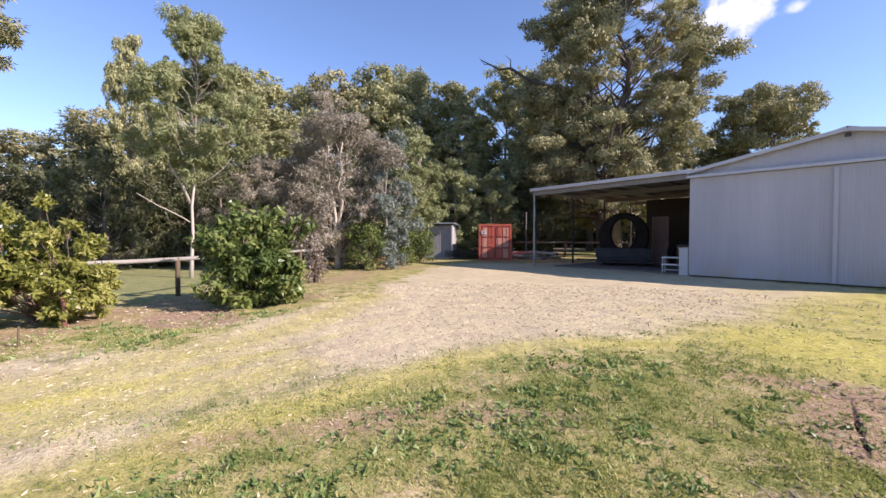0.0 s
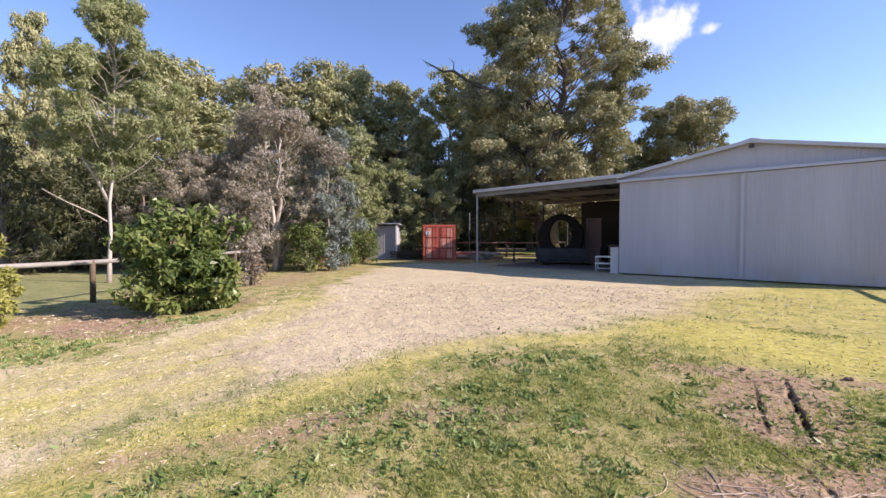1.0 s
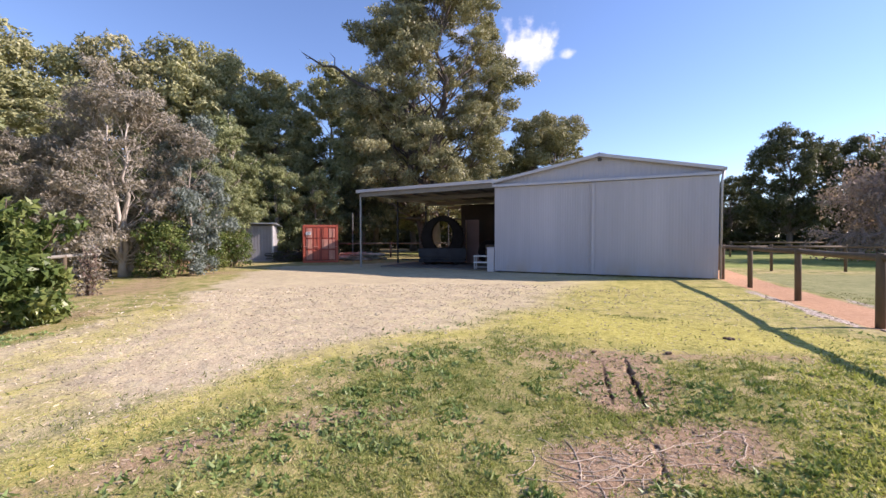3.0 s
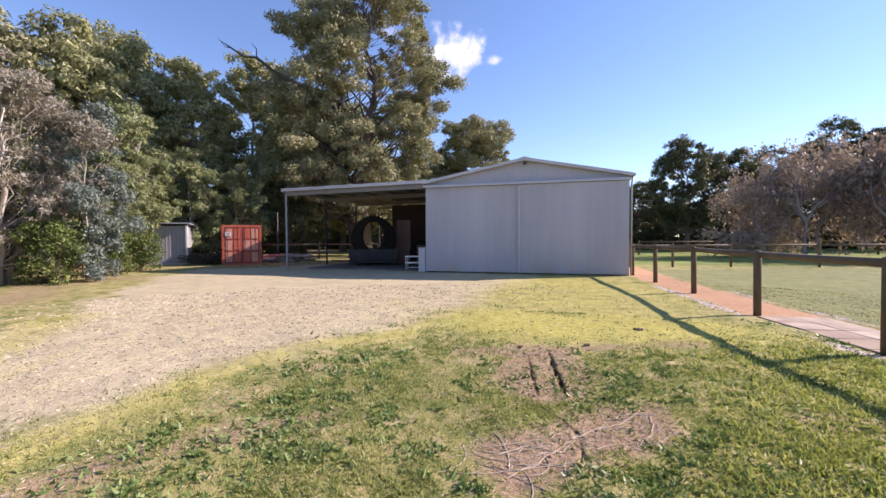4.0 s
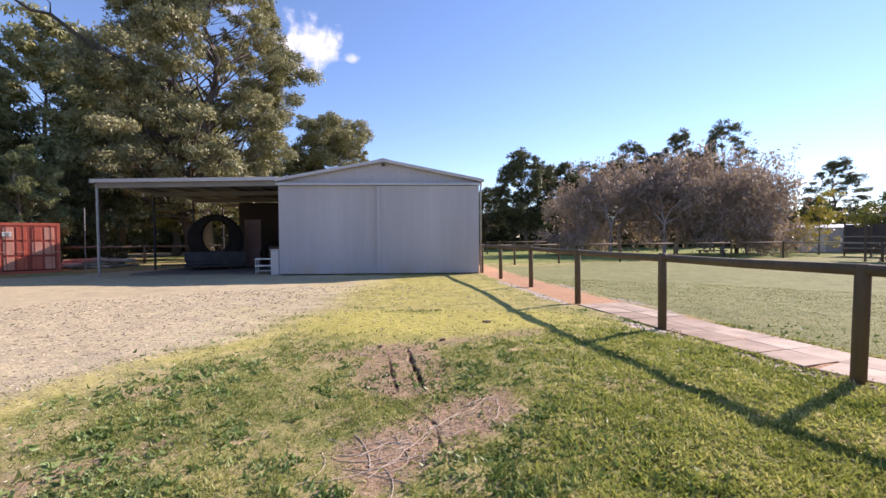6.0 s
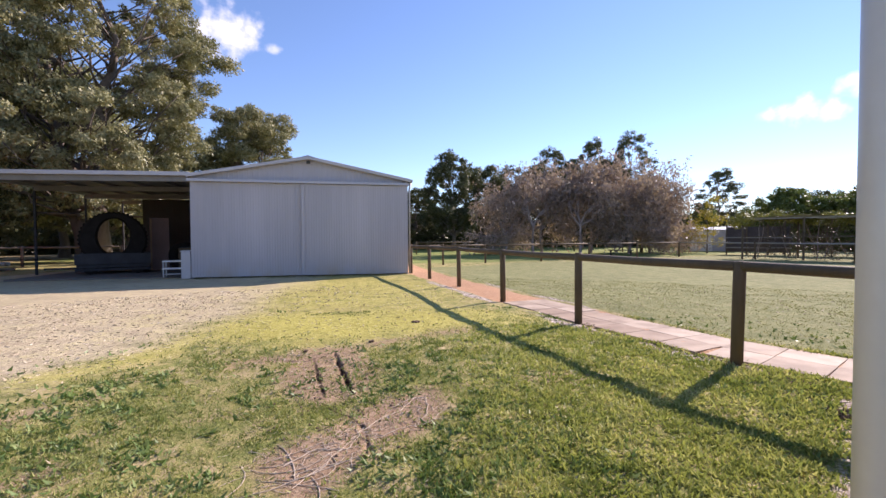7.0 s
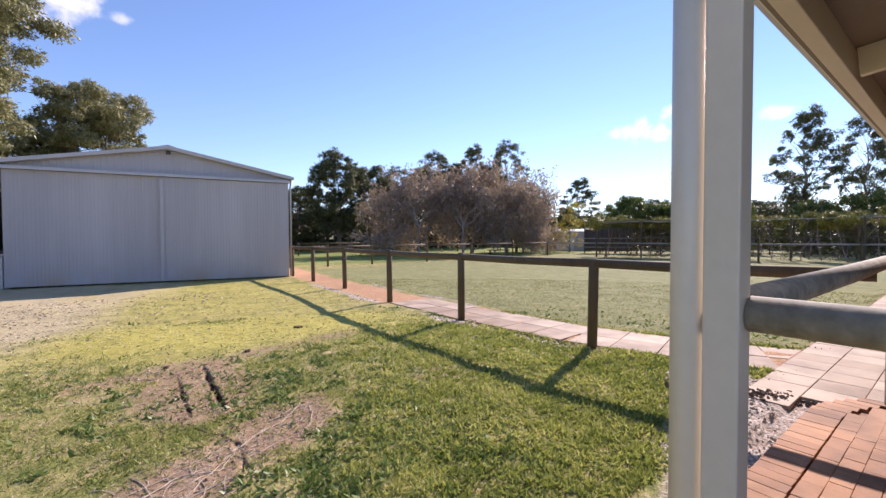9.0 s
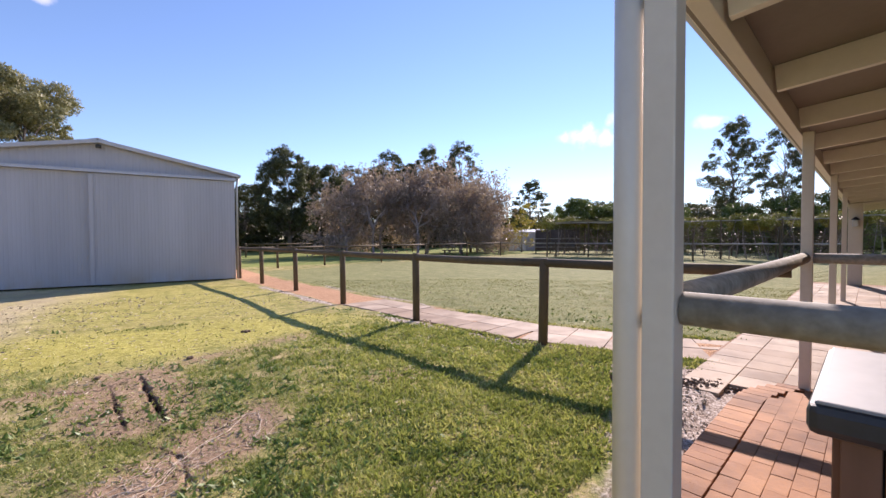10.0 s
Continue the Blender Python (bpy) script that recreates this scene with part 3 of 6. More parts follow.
def relief(px, py):
    near = np.clip(1.5 - np.hypot(px, py) / 18, 0, 1)
    z = 0.012 * np.sin(px * 3.1 + 2.0 * np.sin(py * 2.3)) * np.sin(py * 2.7 + 1.5 * np.sin(px * 1.9)) * near
    z += 0.007 * np.sin(px * 9.1 + 2.2 * np.sin(py * 7.3)) * np.sin(py * 8.3 + 1.5 * np.sin(px * 6.7)) * near
    for line, deep, wide, vary in zip(RUTS, (0.05, 0.105, 0.05, 0.03), (0.013, 0.018, 0.018, 0.014), (0.8, 0.5, 0.8, 0.6)):
        d = along(px, py, line) + 0.012 * np.sin(py * 19 + px * 17) + 0.006 * np.sin(py * 47)
        d = np.abs(d + 0.014 * np.sin(py * 31 + 4 * np.sin(py * 11)))
        cut = 1 - vary * (0.5 + 0.5 * np.sin(py * 9.0 + px * 6.0 + 2.0 * np.sin(py * 4.1)))
        cut = cut * np.where(py > 5.05, np.clip(1.6 - 1.1 * (py - 4.5), 0.3, 1), 1)
        z += -deep * cut * np.exp(-(d / (wide * (0.6 + 0.6 * cut))) ** 2) + deep * 0.1 * np.exp(-((d - wide * 2.6) / wide) ** 2) * cut
    dp = along(px, py, PATH_MID)
    z -= 0.014 * fade(dp - 0.66, 0.12) * (py > 1.4)
    z *= (py < 17.2)
    ux, uy = px - 1.344, py - 0.667
    s, r = ux * 0.983 + uy * 0.1836, ux * 0.1836 - uy * 0.983
    z = np.where((s > -0.3) & (r > np.where(s > 4.15, -0.98, -0.62)), np.minimum(z, -0.035), z)
    return z


def spaced(lo, a, b, step, hi):
    """Coordinates dense between a and b, and wider and wider outside."""
    mid = list(np.arange(a, b + step / 2, step))
    left, right, k = [], [], step
    x = mid[0]
    while x > lo:
        k *= 1.22
        x -= k
        left.append(max(x, lo))
    x, k = mid[-1], step
    while x < hi:
        k *= 1.22
        x += k
        right.append(min(x, hi))
    return np.array(left[::-1] + mid + right)


gx, gy = spaced(-3000, -9.0, 6.5, 0.05, 3000), spaced(-3000, -0.5, 9.0, 0.05, 3000)
gx = np.unique(np.concatenate([gx, np.arange(-0.5, 0.22, 0.008)]))
gy = np.unique(np.concatenate([gy, np.arange(3.0, 6.1, 0.018)]))
GX, GY = np.meshgrid(gx, gy)
PX, PY = GX.ravel(), GY.ravel()
PZ = relief(PX, PY)
nx, ny = len(gx), len(gy)
idx = np.arange(nx * ny).reshape(ny, nx)
quads = np.stack([idx[:-1, :-1], idx[:-1, 1:], idx[1:, 1:], idx[1:, :-1]], -1).reshape(-1, 4)
me = bpy.data.meshes.new("ground")
me.vertices.add(nx * ny)
me.vertices.foreach_set("co", np.stack([PX, PY, PZ], 1).astype(np.float32).ravel())
me.loops.add(quads.size)
me.loops.foreach_set("vertex_index", quads.astype(np.int32).ravel())
me.polygons.add(len(quads))
me.polygons.foreach_set("loop_start", np.arange(0, quads.size, 4, dtype=np.int32))
me.polygons.foreach_set("use_smooth", np.ones(len(quads), bool))
me.update(calc_edges=True)
cover = regions(PX, PY)
for nm, trio in (("cover_a", cover[:3]), ("cover_b", cover[3:])):
    at = me.attributes.new(nm, "FLOAT_COLOR", "POINT")
    at.data.foreach_set("color", np.stack([*trio, np.ones(len(PX))], 1).astype(np.float32).ravel())


# mask that paints the ruts dark, as the shade inside narrow slits
rut_shade = np.zeros(len(PX))
for line, wide in zip(RUTS, (0.022, 0.036, 0.026, 0.016)):
    rut_shade = np.maximum(rut_shade, np.clip(1.5 - 0.8 * np.abs(PY - 4.4), 0.4, 0.95) * np.exp(-(along(PX, PY, line) / wide) ** 2))
far_green = np.clip((PY - 23.4 - 0.22 * (PX - 3.2)) / 2.0, 0, 1) * (PX > 2.0)
behind = np.clip((PY - 30) / 3, 0, 1) * (PX > -22) * (PX < 2) * 0.7
at = me.attributes.new("cover_c", "FLOAT_COLOR", "POINT")
at.data.foreach_set("color", np.stack([rut_shade, np.maximum(far_green, behind), np.zeros(len(PX)), np.ones(len(PX))], 1).astype(np.float32).ravel())


def ground_material():
    m, n, l, p = material("ground_cover")
    tc = n.new("ShaderNodeTexCoord")

    def split(nm):
        a = n.new("ShaderNodeAttribute")
        a.attribute_name = nm
        s = n.new("ShaderNodeSeparateColor")
        l.new(a.outputs["Color"], s.inputs[0])
        return s.outputs

    a, b, c = split("cover_a"), split("cover_b"), split("cover_c")
    big, mid, small, tiny, micro = (noise_node(n, l, s, 5, rough=0.65) for s in (0.45, 2.2, 9.0, 38.0, 150.0))

    def edge(w, nz, push=0.9, soft=0.28):
        v = math_node(n, l, "ADD", w, math_node(n, l, "MULTIPLY_ADD", nz, push, -0.5 * push))
        r = n.new("ShaderNodeMapRange")
        r.interpolation_type = "SMOOTHSTEP"
        r.inputs["From Min"].default_value, r.inputs["From Max"].default_value = 0.5 - soft, 0.5 + soft
        l.new(v, r.inputs["Value"])
        return r.outputs[0]

    coarse = math_node(n, l, "MULTIPLY_ADD", small, 0.4, math_node(n, l, "MULTIPLY", tiny, 0.65))
    grain = math_node(n, l, "ADD", coarse, math_node(n, l, "MULTIPLY_ADD", micro, 0.6, -0.325))
    green = ramp_node(n, l, math_node(n, l, "MULTIPLY_ADD", mid, 0.55, math_node(n, l, "MULTIPLY", grain, 0.45)),
                      ((0.35, (0.085, 0.105, 0.03)), (0.44, (0.2, 0.215, 0.06)), (0.52, (0.36, 0.31, 0.12)), (0.62, (0.5, 0.37, 0.235))))
    lawn = ramp_node(n, l, math_node(n, l, "MULTIPLY_ADD", mid, 0.4, math_node(n, l, "MULTIPLY", grain, 0.6)), ((0.34, (0.12, 0.135, 0.045)), (0.5, (0.23, 0.235, 0.095)), (0.64, (0.35, 0.325, 0.165))))
    gravel = ramp_node(n, l, math_node(n, l, "MULTIPLY_ADD", mid, 0.35, math_node(n, l, "MULTIPLY", grain, 0.65)),
                       ((0.3, (0.28, 0.215, 0.13)), (0.48, (0.47, 0.385, 0.25)), (0.66, (0.7, 0.61, 0.435))))
    moss = ramp_node(n, l, grain, ((0.28, (0.19, 0.16, 0.045)), (0.5, (0.43, 0.385, 0.08)), (0.7, (0.62, 0.55, 0.24))))
    dirt = ramp_node(n, l, grain, ((0.3, (0.17, 0.108, 0.064)), (0.5, (0.32, 0.215, 0.132)), (0.7, (0.5, 0.375, 0.25))))
    red = ramp_node(n, l, grain, ((0.3, (0.34, 0.18, 0.1)), (0.5, (0.5, 0.285, 0.155)), (0.7, (0.63, 0.43, 0.28))))
    chips = ramp_node(n, l, math_node(n, l, "MULTIPLY_ADD", tiny, 0.8, math_node(n, l, "MULTIPLY", small, 0.2)),
                      ((0.36, (0.12, 0.08, 0.06)), (0.5, (0.4, 0.32, 0.26)), (0.6, (0.72, 0.64, 0.56))))
    col = mix_node(n, l, edge(math_node(n, l, "MULTIPLY_ADD", b[2], 1.8, -0.8), small, 0.3), green, lawn)
    col = mix_node(n, l, edge(a[0], mid, 0.8), col, gravel)
    col = mix_node(n, l, edge(a[1], math_node(n, l, "MULTIPLY_ADD", mid, 0.5, math_node(n, l, "MULTIPLY", small, 0.5)), 1.8, 0.45), col, moss)
    col = mix_node(n, l, edge(a[2], small, 1.0, 0.35), col, dirt)
    col = mix_node(n, l, edge(b[1], small, 0.9, 0.3), col, chips)
    col = mix_node(n, l, edge(b[0], small, 0.3, 0.2), col, red)
    meadow = ramp_node(n, l, math_node(n, l, "MULTIPLY_ADD", big, 0.6, math_node(n, l, "MULTIPLY", mid, 0.4)), ((0.35, (0.1, 0.14, 0.035)), (0.5, (0.21, 0.25, 0.065)), (0.64, (0.34, 0.335, 0.12))))
    col = mix_node(n, l, edge(c[1], mid, 0.6, 0.4), col, meadow)
    # near-black earth colour that carries the painted shade of the ruts
    soil = ramp_node(n, l, grain, ((0.3, (0.035, 0.022, 0.015)), (0.7, (0.12, 0.08, 0.055))))
    col = mix_node(n, l, edge(c[0], tiny, 0.8, 0.3), col, soil)
    shade = math_node(n, l, "MULTIPLY_ADD", big, 0.5, 0.75)
    comb = n.new("ShaderNodeCombineColor")
    for i in range(3):
        l.new(shade, comb.inputs[i])
    l.new(mix_node(n, l, 1.0, col, comb.outputs[0], "MULTIPLY"), p.inputs["Base Color"])
    p.inputs["Roughness"].default_value = 0.95
    p.inputs["Specular IOR Level"].default_value = 0.15
    bump_node(n, l, p, math_node(n, l, "MULTIPLY_ADD", tiny, 0.5, small), 0.7, 0.035)
    return m


me.materials.append(ground_material())
tagged(new("ground", me), "sandy gravel yard with weedy grass, yellow moss and bare earth", "ground", kind="structure")

# ---- machinery shed ----
SX0, SX1, SY, EAVE, APEX_X, APEX = -6.01, 2.45, 17.98, 3.9, -1.62, 4.82
DEEP = 11.0


def ribbed(width, height, pitch=0.19, rib=0.04, deep=0.006, thick=0.02, tops=None):
    """Ribbed sheet in x, z facing -y; tops(x) gives a sloped upper edge."""
    xs = []
    k = int(width / pitch)
    for i in range(k + 1):
        c = min(i * pitch, width)
        for dx, d in ((-rib, 0.0), (-rib * 0.55, deep), (rib * 0.55, deep), (rib, 0.0)):
            x = c + dx
            if 0 <= x <= width:
                xs.append((x, d))
    if xs[0][0] > 0:
        xs.insert(0, (0.0, 0.0))
    if xs[-1][0] < width:
        xs.append((width, 0.0))
    s = Shape()
    v, f = [], []
    for x, d in xs:
        t = tops(x) if tops else height
        v += [(x, -d, 0), (x, -d, t), (x, thick, 0), (x, thick, t)]
    for i in range(len(xs) - 1):
        a, b = 4 * i, 4 * i + 4
        f += [(a, b, b + 1, a + 1), (a + 2, a + 3, b + 3, b + 2), (a + 1, b + 1, b + 3, a + 3), (a, a + 2, b + 2, b)]
    e = 4 * (len(xs) - 1)
    f += [(0, 1, 3, 2), (e, e + 2, e + 3, e + 1)]
    return s.add(v, f)


shed = thing("machinery_shed", "pale grey corrugated steel shed with two closed sliding doors", "shed", pose(SX0, SY, 0))
W = SX1 - SX0
AX = APEX_X - SX0
slope_l, slope_r = (APEX - EAVE - 0.12) / AX, (APEX - EAVE - 0.12) / (W - AX)
part("gable_wall", ribbed(W, 1.0, tops=lambda x: 0.02 + 0.12 + (x * slope_l if x < AX else (W - x) * slope_r)), CLAD, shed, m=pose(0, 0.06, EAVE - 0.02))
half = W * 0.503
part("sliding_door", ribbed(half, EAVE - 0.18, 0.1, 0.02, 0.0045), CLAD_DOOR, shed, "ribbed pale grey sliding door", m=pose(0.0, -0.03, 0.05))
part("sliding_door", ribbed(W - half + 0.12, EAVE - 0.19, 0.1, 0.02, 0.0045), CLAD_DOOR, shed, "ribbed pale grey sliding door", m=pose(half - 0.14, -0.1, 0.05))
part("door_edge", Shape().box((0.12, 0.03, EAVE - 0.26), pose(half - 0.08, -0.13, EAVE / 2 - 0.07), 0.006), CLAD, shed, "pale steel stile")
part("door_track", Shape().box((W + 0.1, 0.16, 0.1), pose(W / 2 - 0.02, -0.1, EAVE - 0.07), 0.01).box((W + 0.1, 0.02, 0.05), pose(W / 2 - 0.02, -0.19, EAVE - 0.1)), TRIM, shed, "pale steel door track cover")
part("side_wall", ribbed(DEEP, EAVE), CLAD, shed, m=pose(0.0, DEEP, 0.0, 0, 0, -90))
part("side_wall", ribbed(DEEP, EAVE), CLAD, shed, m=pose(W, 0.08, 0.0, 0, 0, 90))
part("back_wall", ribbed(W, 1.0, tops=lambda x: EAVE + 0.1 + (x * slope_l if x < AX else (W - x) * slope_r)), CLAD, shed, m=pose(W, DEEP, 0, 0, 0, 180))
for side in (0, 1):
    run = AX if side == 0 else W - AX
    ang = math.atan2(APEX - EAVE - 0.1, run)
    ln = run / math.cos(ang) + 0.1
    sh = ribbed(DEEP + 0.3, ln)
    if side == 0:
        m = Matrix.Translation((-0.08, -0.12, EAVE + 0.12)) @ Matrix.Rotation(-ang, 4, "Y") @ Matrix(((0, 0, 1, 0), (1, 0, 0, 0), (0, -1, 0, 0), (0, 0, 0, 1)))
    else:
        m = Matrix.Translation((W + 0.08, -0.12, EAVE + 0.12)) @ Matrix.Rotation(ang, 4, "Y") @ Matrix(((0, 0, -1, 0), (1, 0, 0, 0), (0, -1, 0, 0), (0, 0, 0, 1)))
    part("roof_sheet", sh, CLAD_ROOF, shed, m=m)
    x0, x1 = (-0.1, AX) if side == 0 else (W + 0.1, AX)
    a, b = Vector((x0, -0.14, EAVE + 0.09)), Vector((x1, -0.14, APEX))
    d = b - a
    m = Matrix.Translation((a + b) / 2) @ Matrix.Rotation(-math.atan2(d.z, d.x), 4, "Y")
    part("barge_capping", Shape().box((d.length, 0.06, 0.13), m, 0.012), TRIM, shed)
part("ridge_cap", Shape().extrude([(-0.25, -0.05), (0, 0.01), (0.25, -0.05), (0.25, -0.03), (0, 0.035), (-0.25, -0.03)], pose(AX, -0.15, APEX + 0.06), DEEP + 0.3), TRIM, shed)
part("gutter", Shape().box((0.13, DEEP + 0.2, 0.11), pose(W + 0.14, DEEP / 2 - 0.05, EAVE + 0.08), 0.02), STEEL, shed, "grey steel gutter")
part("downpipe", Shape().tube([(W + 0.12, -0.05, EAVE + 0.02), (W + 0.06, -0.05, EAVE - 0.3), (W + 0.06, -0.05, 0.05)], 0.04, 8), STEEL, shed, smooth=True)
lampf = thing("flood_light", "small dark flood light under the shed gable", "lamp", pose(APEX_X + 0.02, SY - 0.16, APEX - 0.2))
part("housing", Shape().box((0.15, 0.1, 0.11), pose(0, -0.05, 0, 20), 0.015), DARK_STEEL, lampf)
part("bracket", Shape().box((0.04, 0.12, 0.04), pose(0, 0.03, 0.06), 0.005), DARK_STEEL, lampf)
part("lens", Shape().box((0.12, 0.008, 0.08), pose(0, -0.105, -0.02, 20), 0.002), LID, lampf)

# ---- lean-to carport ----
CX0 = -13.45
port = thing("carport", "open steel carport with a flat ribbed roof against the shed", "carport", pose(CX0, SY, 0))
CW, CD = SX0 - CX0, 11.0
rise = 0.1
ang = math.atan2(rise, CW)
m = Matrix.Translation((-0.1, -0.1, 4.0)) @ Matrix.Rotation(-ang, 4, "Y") @ Matrix(((0, 0, 1, 0), (1, 0, 0, 0), (0, -1, 0, 0), (0, 0, 0, 1)))
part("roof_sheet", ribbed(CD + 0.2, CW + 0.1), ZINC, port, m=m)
part("fascia", Shape().box((CW + 0.15, 0.05, 0.15), pose(CW / 2 - 0.03, -0.14, 4.0, 0, -math.degrees(ang), 0), 0.012), TRIM, port, "pale steel fascia")
part("gutter", Shape().box((0.13, CD, 0.12), pose(-0.16, CD / 2, 3.93), 0.02), STEEL, port)
# posts behind the first take dark steel to paint in the roof's shade
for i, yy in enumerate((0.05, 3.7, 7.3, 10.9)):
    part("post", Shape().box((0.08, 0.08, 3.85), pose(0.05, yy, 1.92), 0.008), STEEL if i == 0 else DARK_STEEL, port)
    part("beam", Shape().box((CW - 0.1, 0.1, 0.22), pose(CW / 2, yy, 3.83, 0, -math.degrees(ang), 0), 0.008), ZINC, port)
for i in range(6):
    xx = 0.5 + i * (CW - 0.9) / 5
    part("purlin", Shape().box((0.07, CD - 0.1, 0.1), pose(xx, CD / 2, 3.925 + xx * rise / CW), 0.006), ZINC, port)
# floor concrete coloured darker to carry the shade under the carport roof
SLAB_SHADED = surface("shade_darkened_concrete", (0.1, 0.085, 0.07), (0.2, 0.175, 0.15), 0.9, coarse=0.9, fine=10, bump=0.2)
slab = part("carport_slab", Shape().box((CW - 1.0, CD - 1.4, 0.12), pose(CX0 + CW / 2 + 0.4, SY + CD / 2 - 0.1, 0.0), 0.02), SLAB_SHADED)
tagged(slab, "grey concrete floor slab under the carport", "floor slab", kind="structure")

# sheet added to stand in for the dark right rear of the carport
part("back_sheet", ribbed(5.2, 3.7), DARK_SCREEN, port, "dark brown sheet added for the dark back of the carport", m=pose(CW - 5.25, 8.4, 0.06))

# the round tunnel on its trailer
tunnel = thing("culvert_ring", "large black ring of pipe standing on a low trailer", "pipe", pose(-10.35, 21.6, 0.3, 0, 0, 24))
n = 44
v, f = [], []
for i in range(n):
    a = 2 * math.pi * i / n
    ca, sa_ = math.cos(a), math.sin(a)
    for rx, rz, cz, y in ((1.12, 1.12, 1.24, -0.62), (1.2, 1.2, 1.24, -0.5), (1.2, 1.2, 1.24, 0.5), (0.62, 0.84, 1.36, 0.55), (0.56, 0.78, 1.38, -0.5), (0.64, 0.86, 1.36, -0.64)):
        v.append((ca * rx, y, cz + sa_ * rz))
for i in range(n):
    j = (i + 1) % n
    for k in range(6):
        q = (k + 1) % 6
        f.append((6 * i + k, 6 * j + k, 6 * j + q, 6 * i + q))
part("ring", Shape().add(v, f), RUBBER, tunnel, smooth=False)
for i in range(n):
    a = 2 * math.pi * i / n
    part("tread", Shape().box((0.05, 1.04, 0.09), pose(math.cos(a) * 1.21, 0, 1.24 + math.sin(a) * 1.21, 0, -math.degrees(a), 0), 0.01), RUBBER, tunnel)
trailer = thing("flat_trailer", "low dark steel trailer with a plank deck", "trailer", pose(-10.3, 21.5, 0.06, 0, 0, 24))
part("deck", Shape().box((2.6, 1.8, 0.1), pose(0, 0, 0.2), 0.015), DARK_STEEL, trailer)
for sy in (-0.95, 0.95):
    part("side_board", Shape().box((2.6, 0.05, 0.46), pose(0, sy, 0.66), 0.01), DARK_STEEL, trailer, "dark side board")
    part("chassis_rail", Shape().box((2.5, 0.09, 0.16), pose(0, sy * 0.92, 0.36), 0.01), DARK_STEEL, trailer)
for sx in (-0.8, 0.8):
    for sy in (-0.72, 0.72):
        wh = part("wheel", Shape().tube([(sx, sy - 0.09, 0.27), (sx, sy + 0.09, 0.27)], 0.27, 18), RUBBER, trailer)
        part("rim", Shape().tube([(sx, sy - 0.095, 0.27), (sx, sy + 0.095, 0.27)], 0.15, 14), DARK_STEEL, wh)
part("drawbar", Shape().box((1.1, 0.08, 0.08), pose(-1.8, 0, 0.25), 0.01), DARK_STEEL, trailer)
BOARD = surface("pinkish_board", (0.2, 0.12, 0.105), (0.34, 0.22, 0.195), 0.8, coarse=1.2, fine=14, bump=0.15)
board = thing("leaning_board", "pinkish brown sheet of board leaning in the carport", "board", pose(-9.1, 23.0, 0.06, -7, 0, 22))
part("sheet", Shape().box((0.8, 0.03, 2.55), pose(0, 0, 1.275), 0.005), BOARD, board)
part("edge_batten", Shape().box((0.06, 0.04, 2.5), pose(-0.34, -0.036, 1.26), 0.005), PALLET, board)
tyre = thing("tractor_tyre", "black tractor tyre lying inside the carport", "tyre", pose(-9.9, 22.8, 1.05))


def ring_shape(R, r, n=28, k=10):
    s = Shape()
    v, f = [], []
    for i in range(n):
        a = 2 * math.pi * i / n
        for j in range(k):
            b = 2 * math.pi * j / k
            v.append(((R + r * math.cos(b)) * math.cos(a), (R + r * math.cos(b)) * math.sin(a), r * math.sin(b)))
    for i in range(n):
        for j in range(k):
            f.append((i * k + j, ((i + 1) % n) * k + j, ((i + 1) % n) * k + (j + 1) % k, i * k + (j + 1) % k))
    return s.add(v, f)


tyre.matrix_basis = pose(-8.0, 23.0, 0.72, 80, 0, 30)
part("tyre_body", ring_shape(0.5, 0.2), RUBBER, tyre, smooth=True)
for (x, y, a, sx, sy, sz) in ((-7.4, 22.2, 10, 1.0, 0.8, 1.1), (-6.9, 24.0, -5, 1.3, 0.9, 1.6), (-8.6, 24.6, 20, 1.1, 0.7, 0.8)):
    cr = thing("storage_crate", "dark timber crate standing in the carport", "crate", pose(x, y, 0.06, 0, 0, a))
    part("frame_box", Shape().box((sx - 0.06, sy - 0.06, sz), pose(0, 0, sz / 2), 0.01), DARK_STEEL, cr)
    for i in range(4):
        part("slat", Shape().box((sx, 0.02, sz / 5), pose(0, -sy / 2 + 0.005, sz * (0.14 + 0.24 * i)), 0.004), FENCE_WOOD, cr)
stool = thing("step_stand", "small white metal step stand beside the shed corner", "step stand", pose(-6.75, 18.45, 0.06, 0, 0, 8))
for sx in (-0.36, 0.36):
    for sy in (-0.2, 0.2):
        part("leg", Shape().box((0.05, 0.05, 0.62), pose(sx, sy, 0.31), 0.006), STEEL, stool)
for z in (0.62, 0.33):
    part("tread", Shape().box((0.8, 0.46, 0.05), pose(0, 0, z), 0.01), WHITE_PAINT, stool)
part("brace", Shape().box((0.7, 0.03, 0.04), pose(0, -0.2, 0.12), 0.004), STEEL, stool)
cab = thing("meter_cabinet", "pale grey cabinet standing at the shed corner", "cabinet", pose(-6.22, 18.25, 0.0))
part("cabinet_body", Shape().box((0.34, 0.5, 1.05), pose(0, 0, 0.525), 0.02), TRIM, cab)
part("cabinet_lid", Shape().box((0.38, 0.54, 0.05), pose(0, 0, 1.075), 0.012), TRIM, cab)

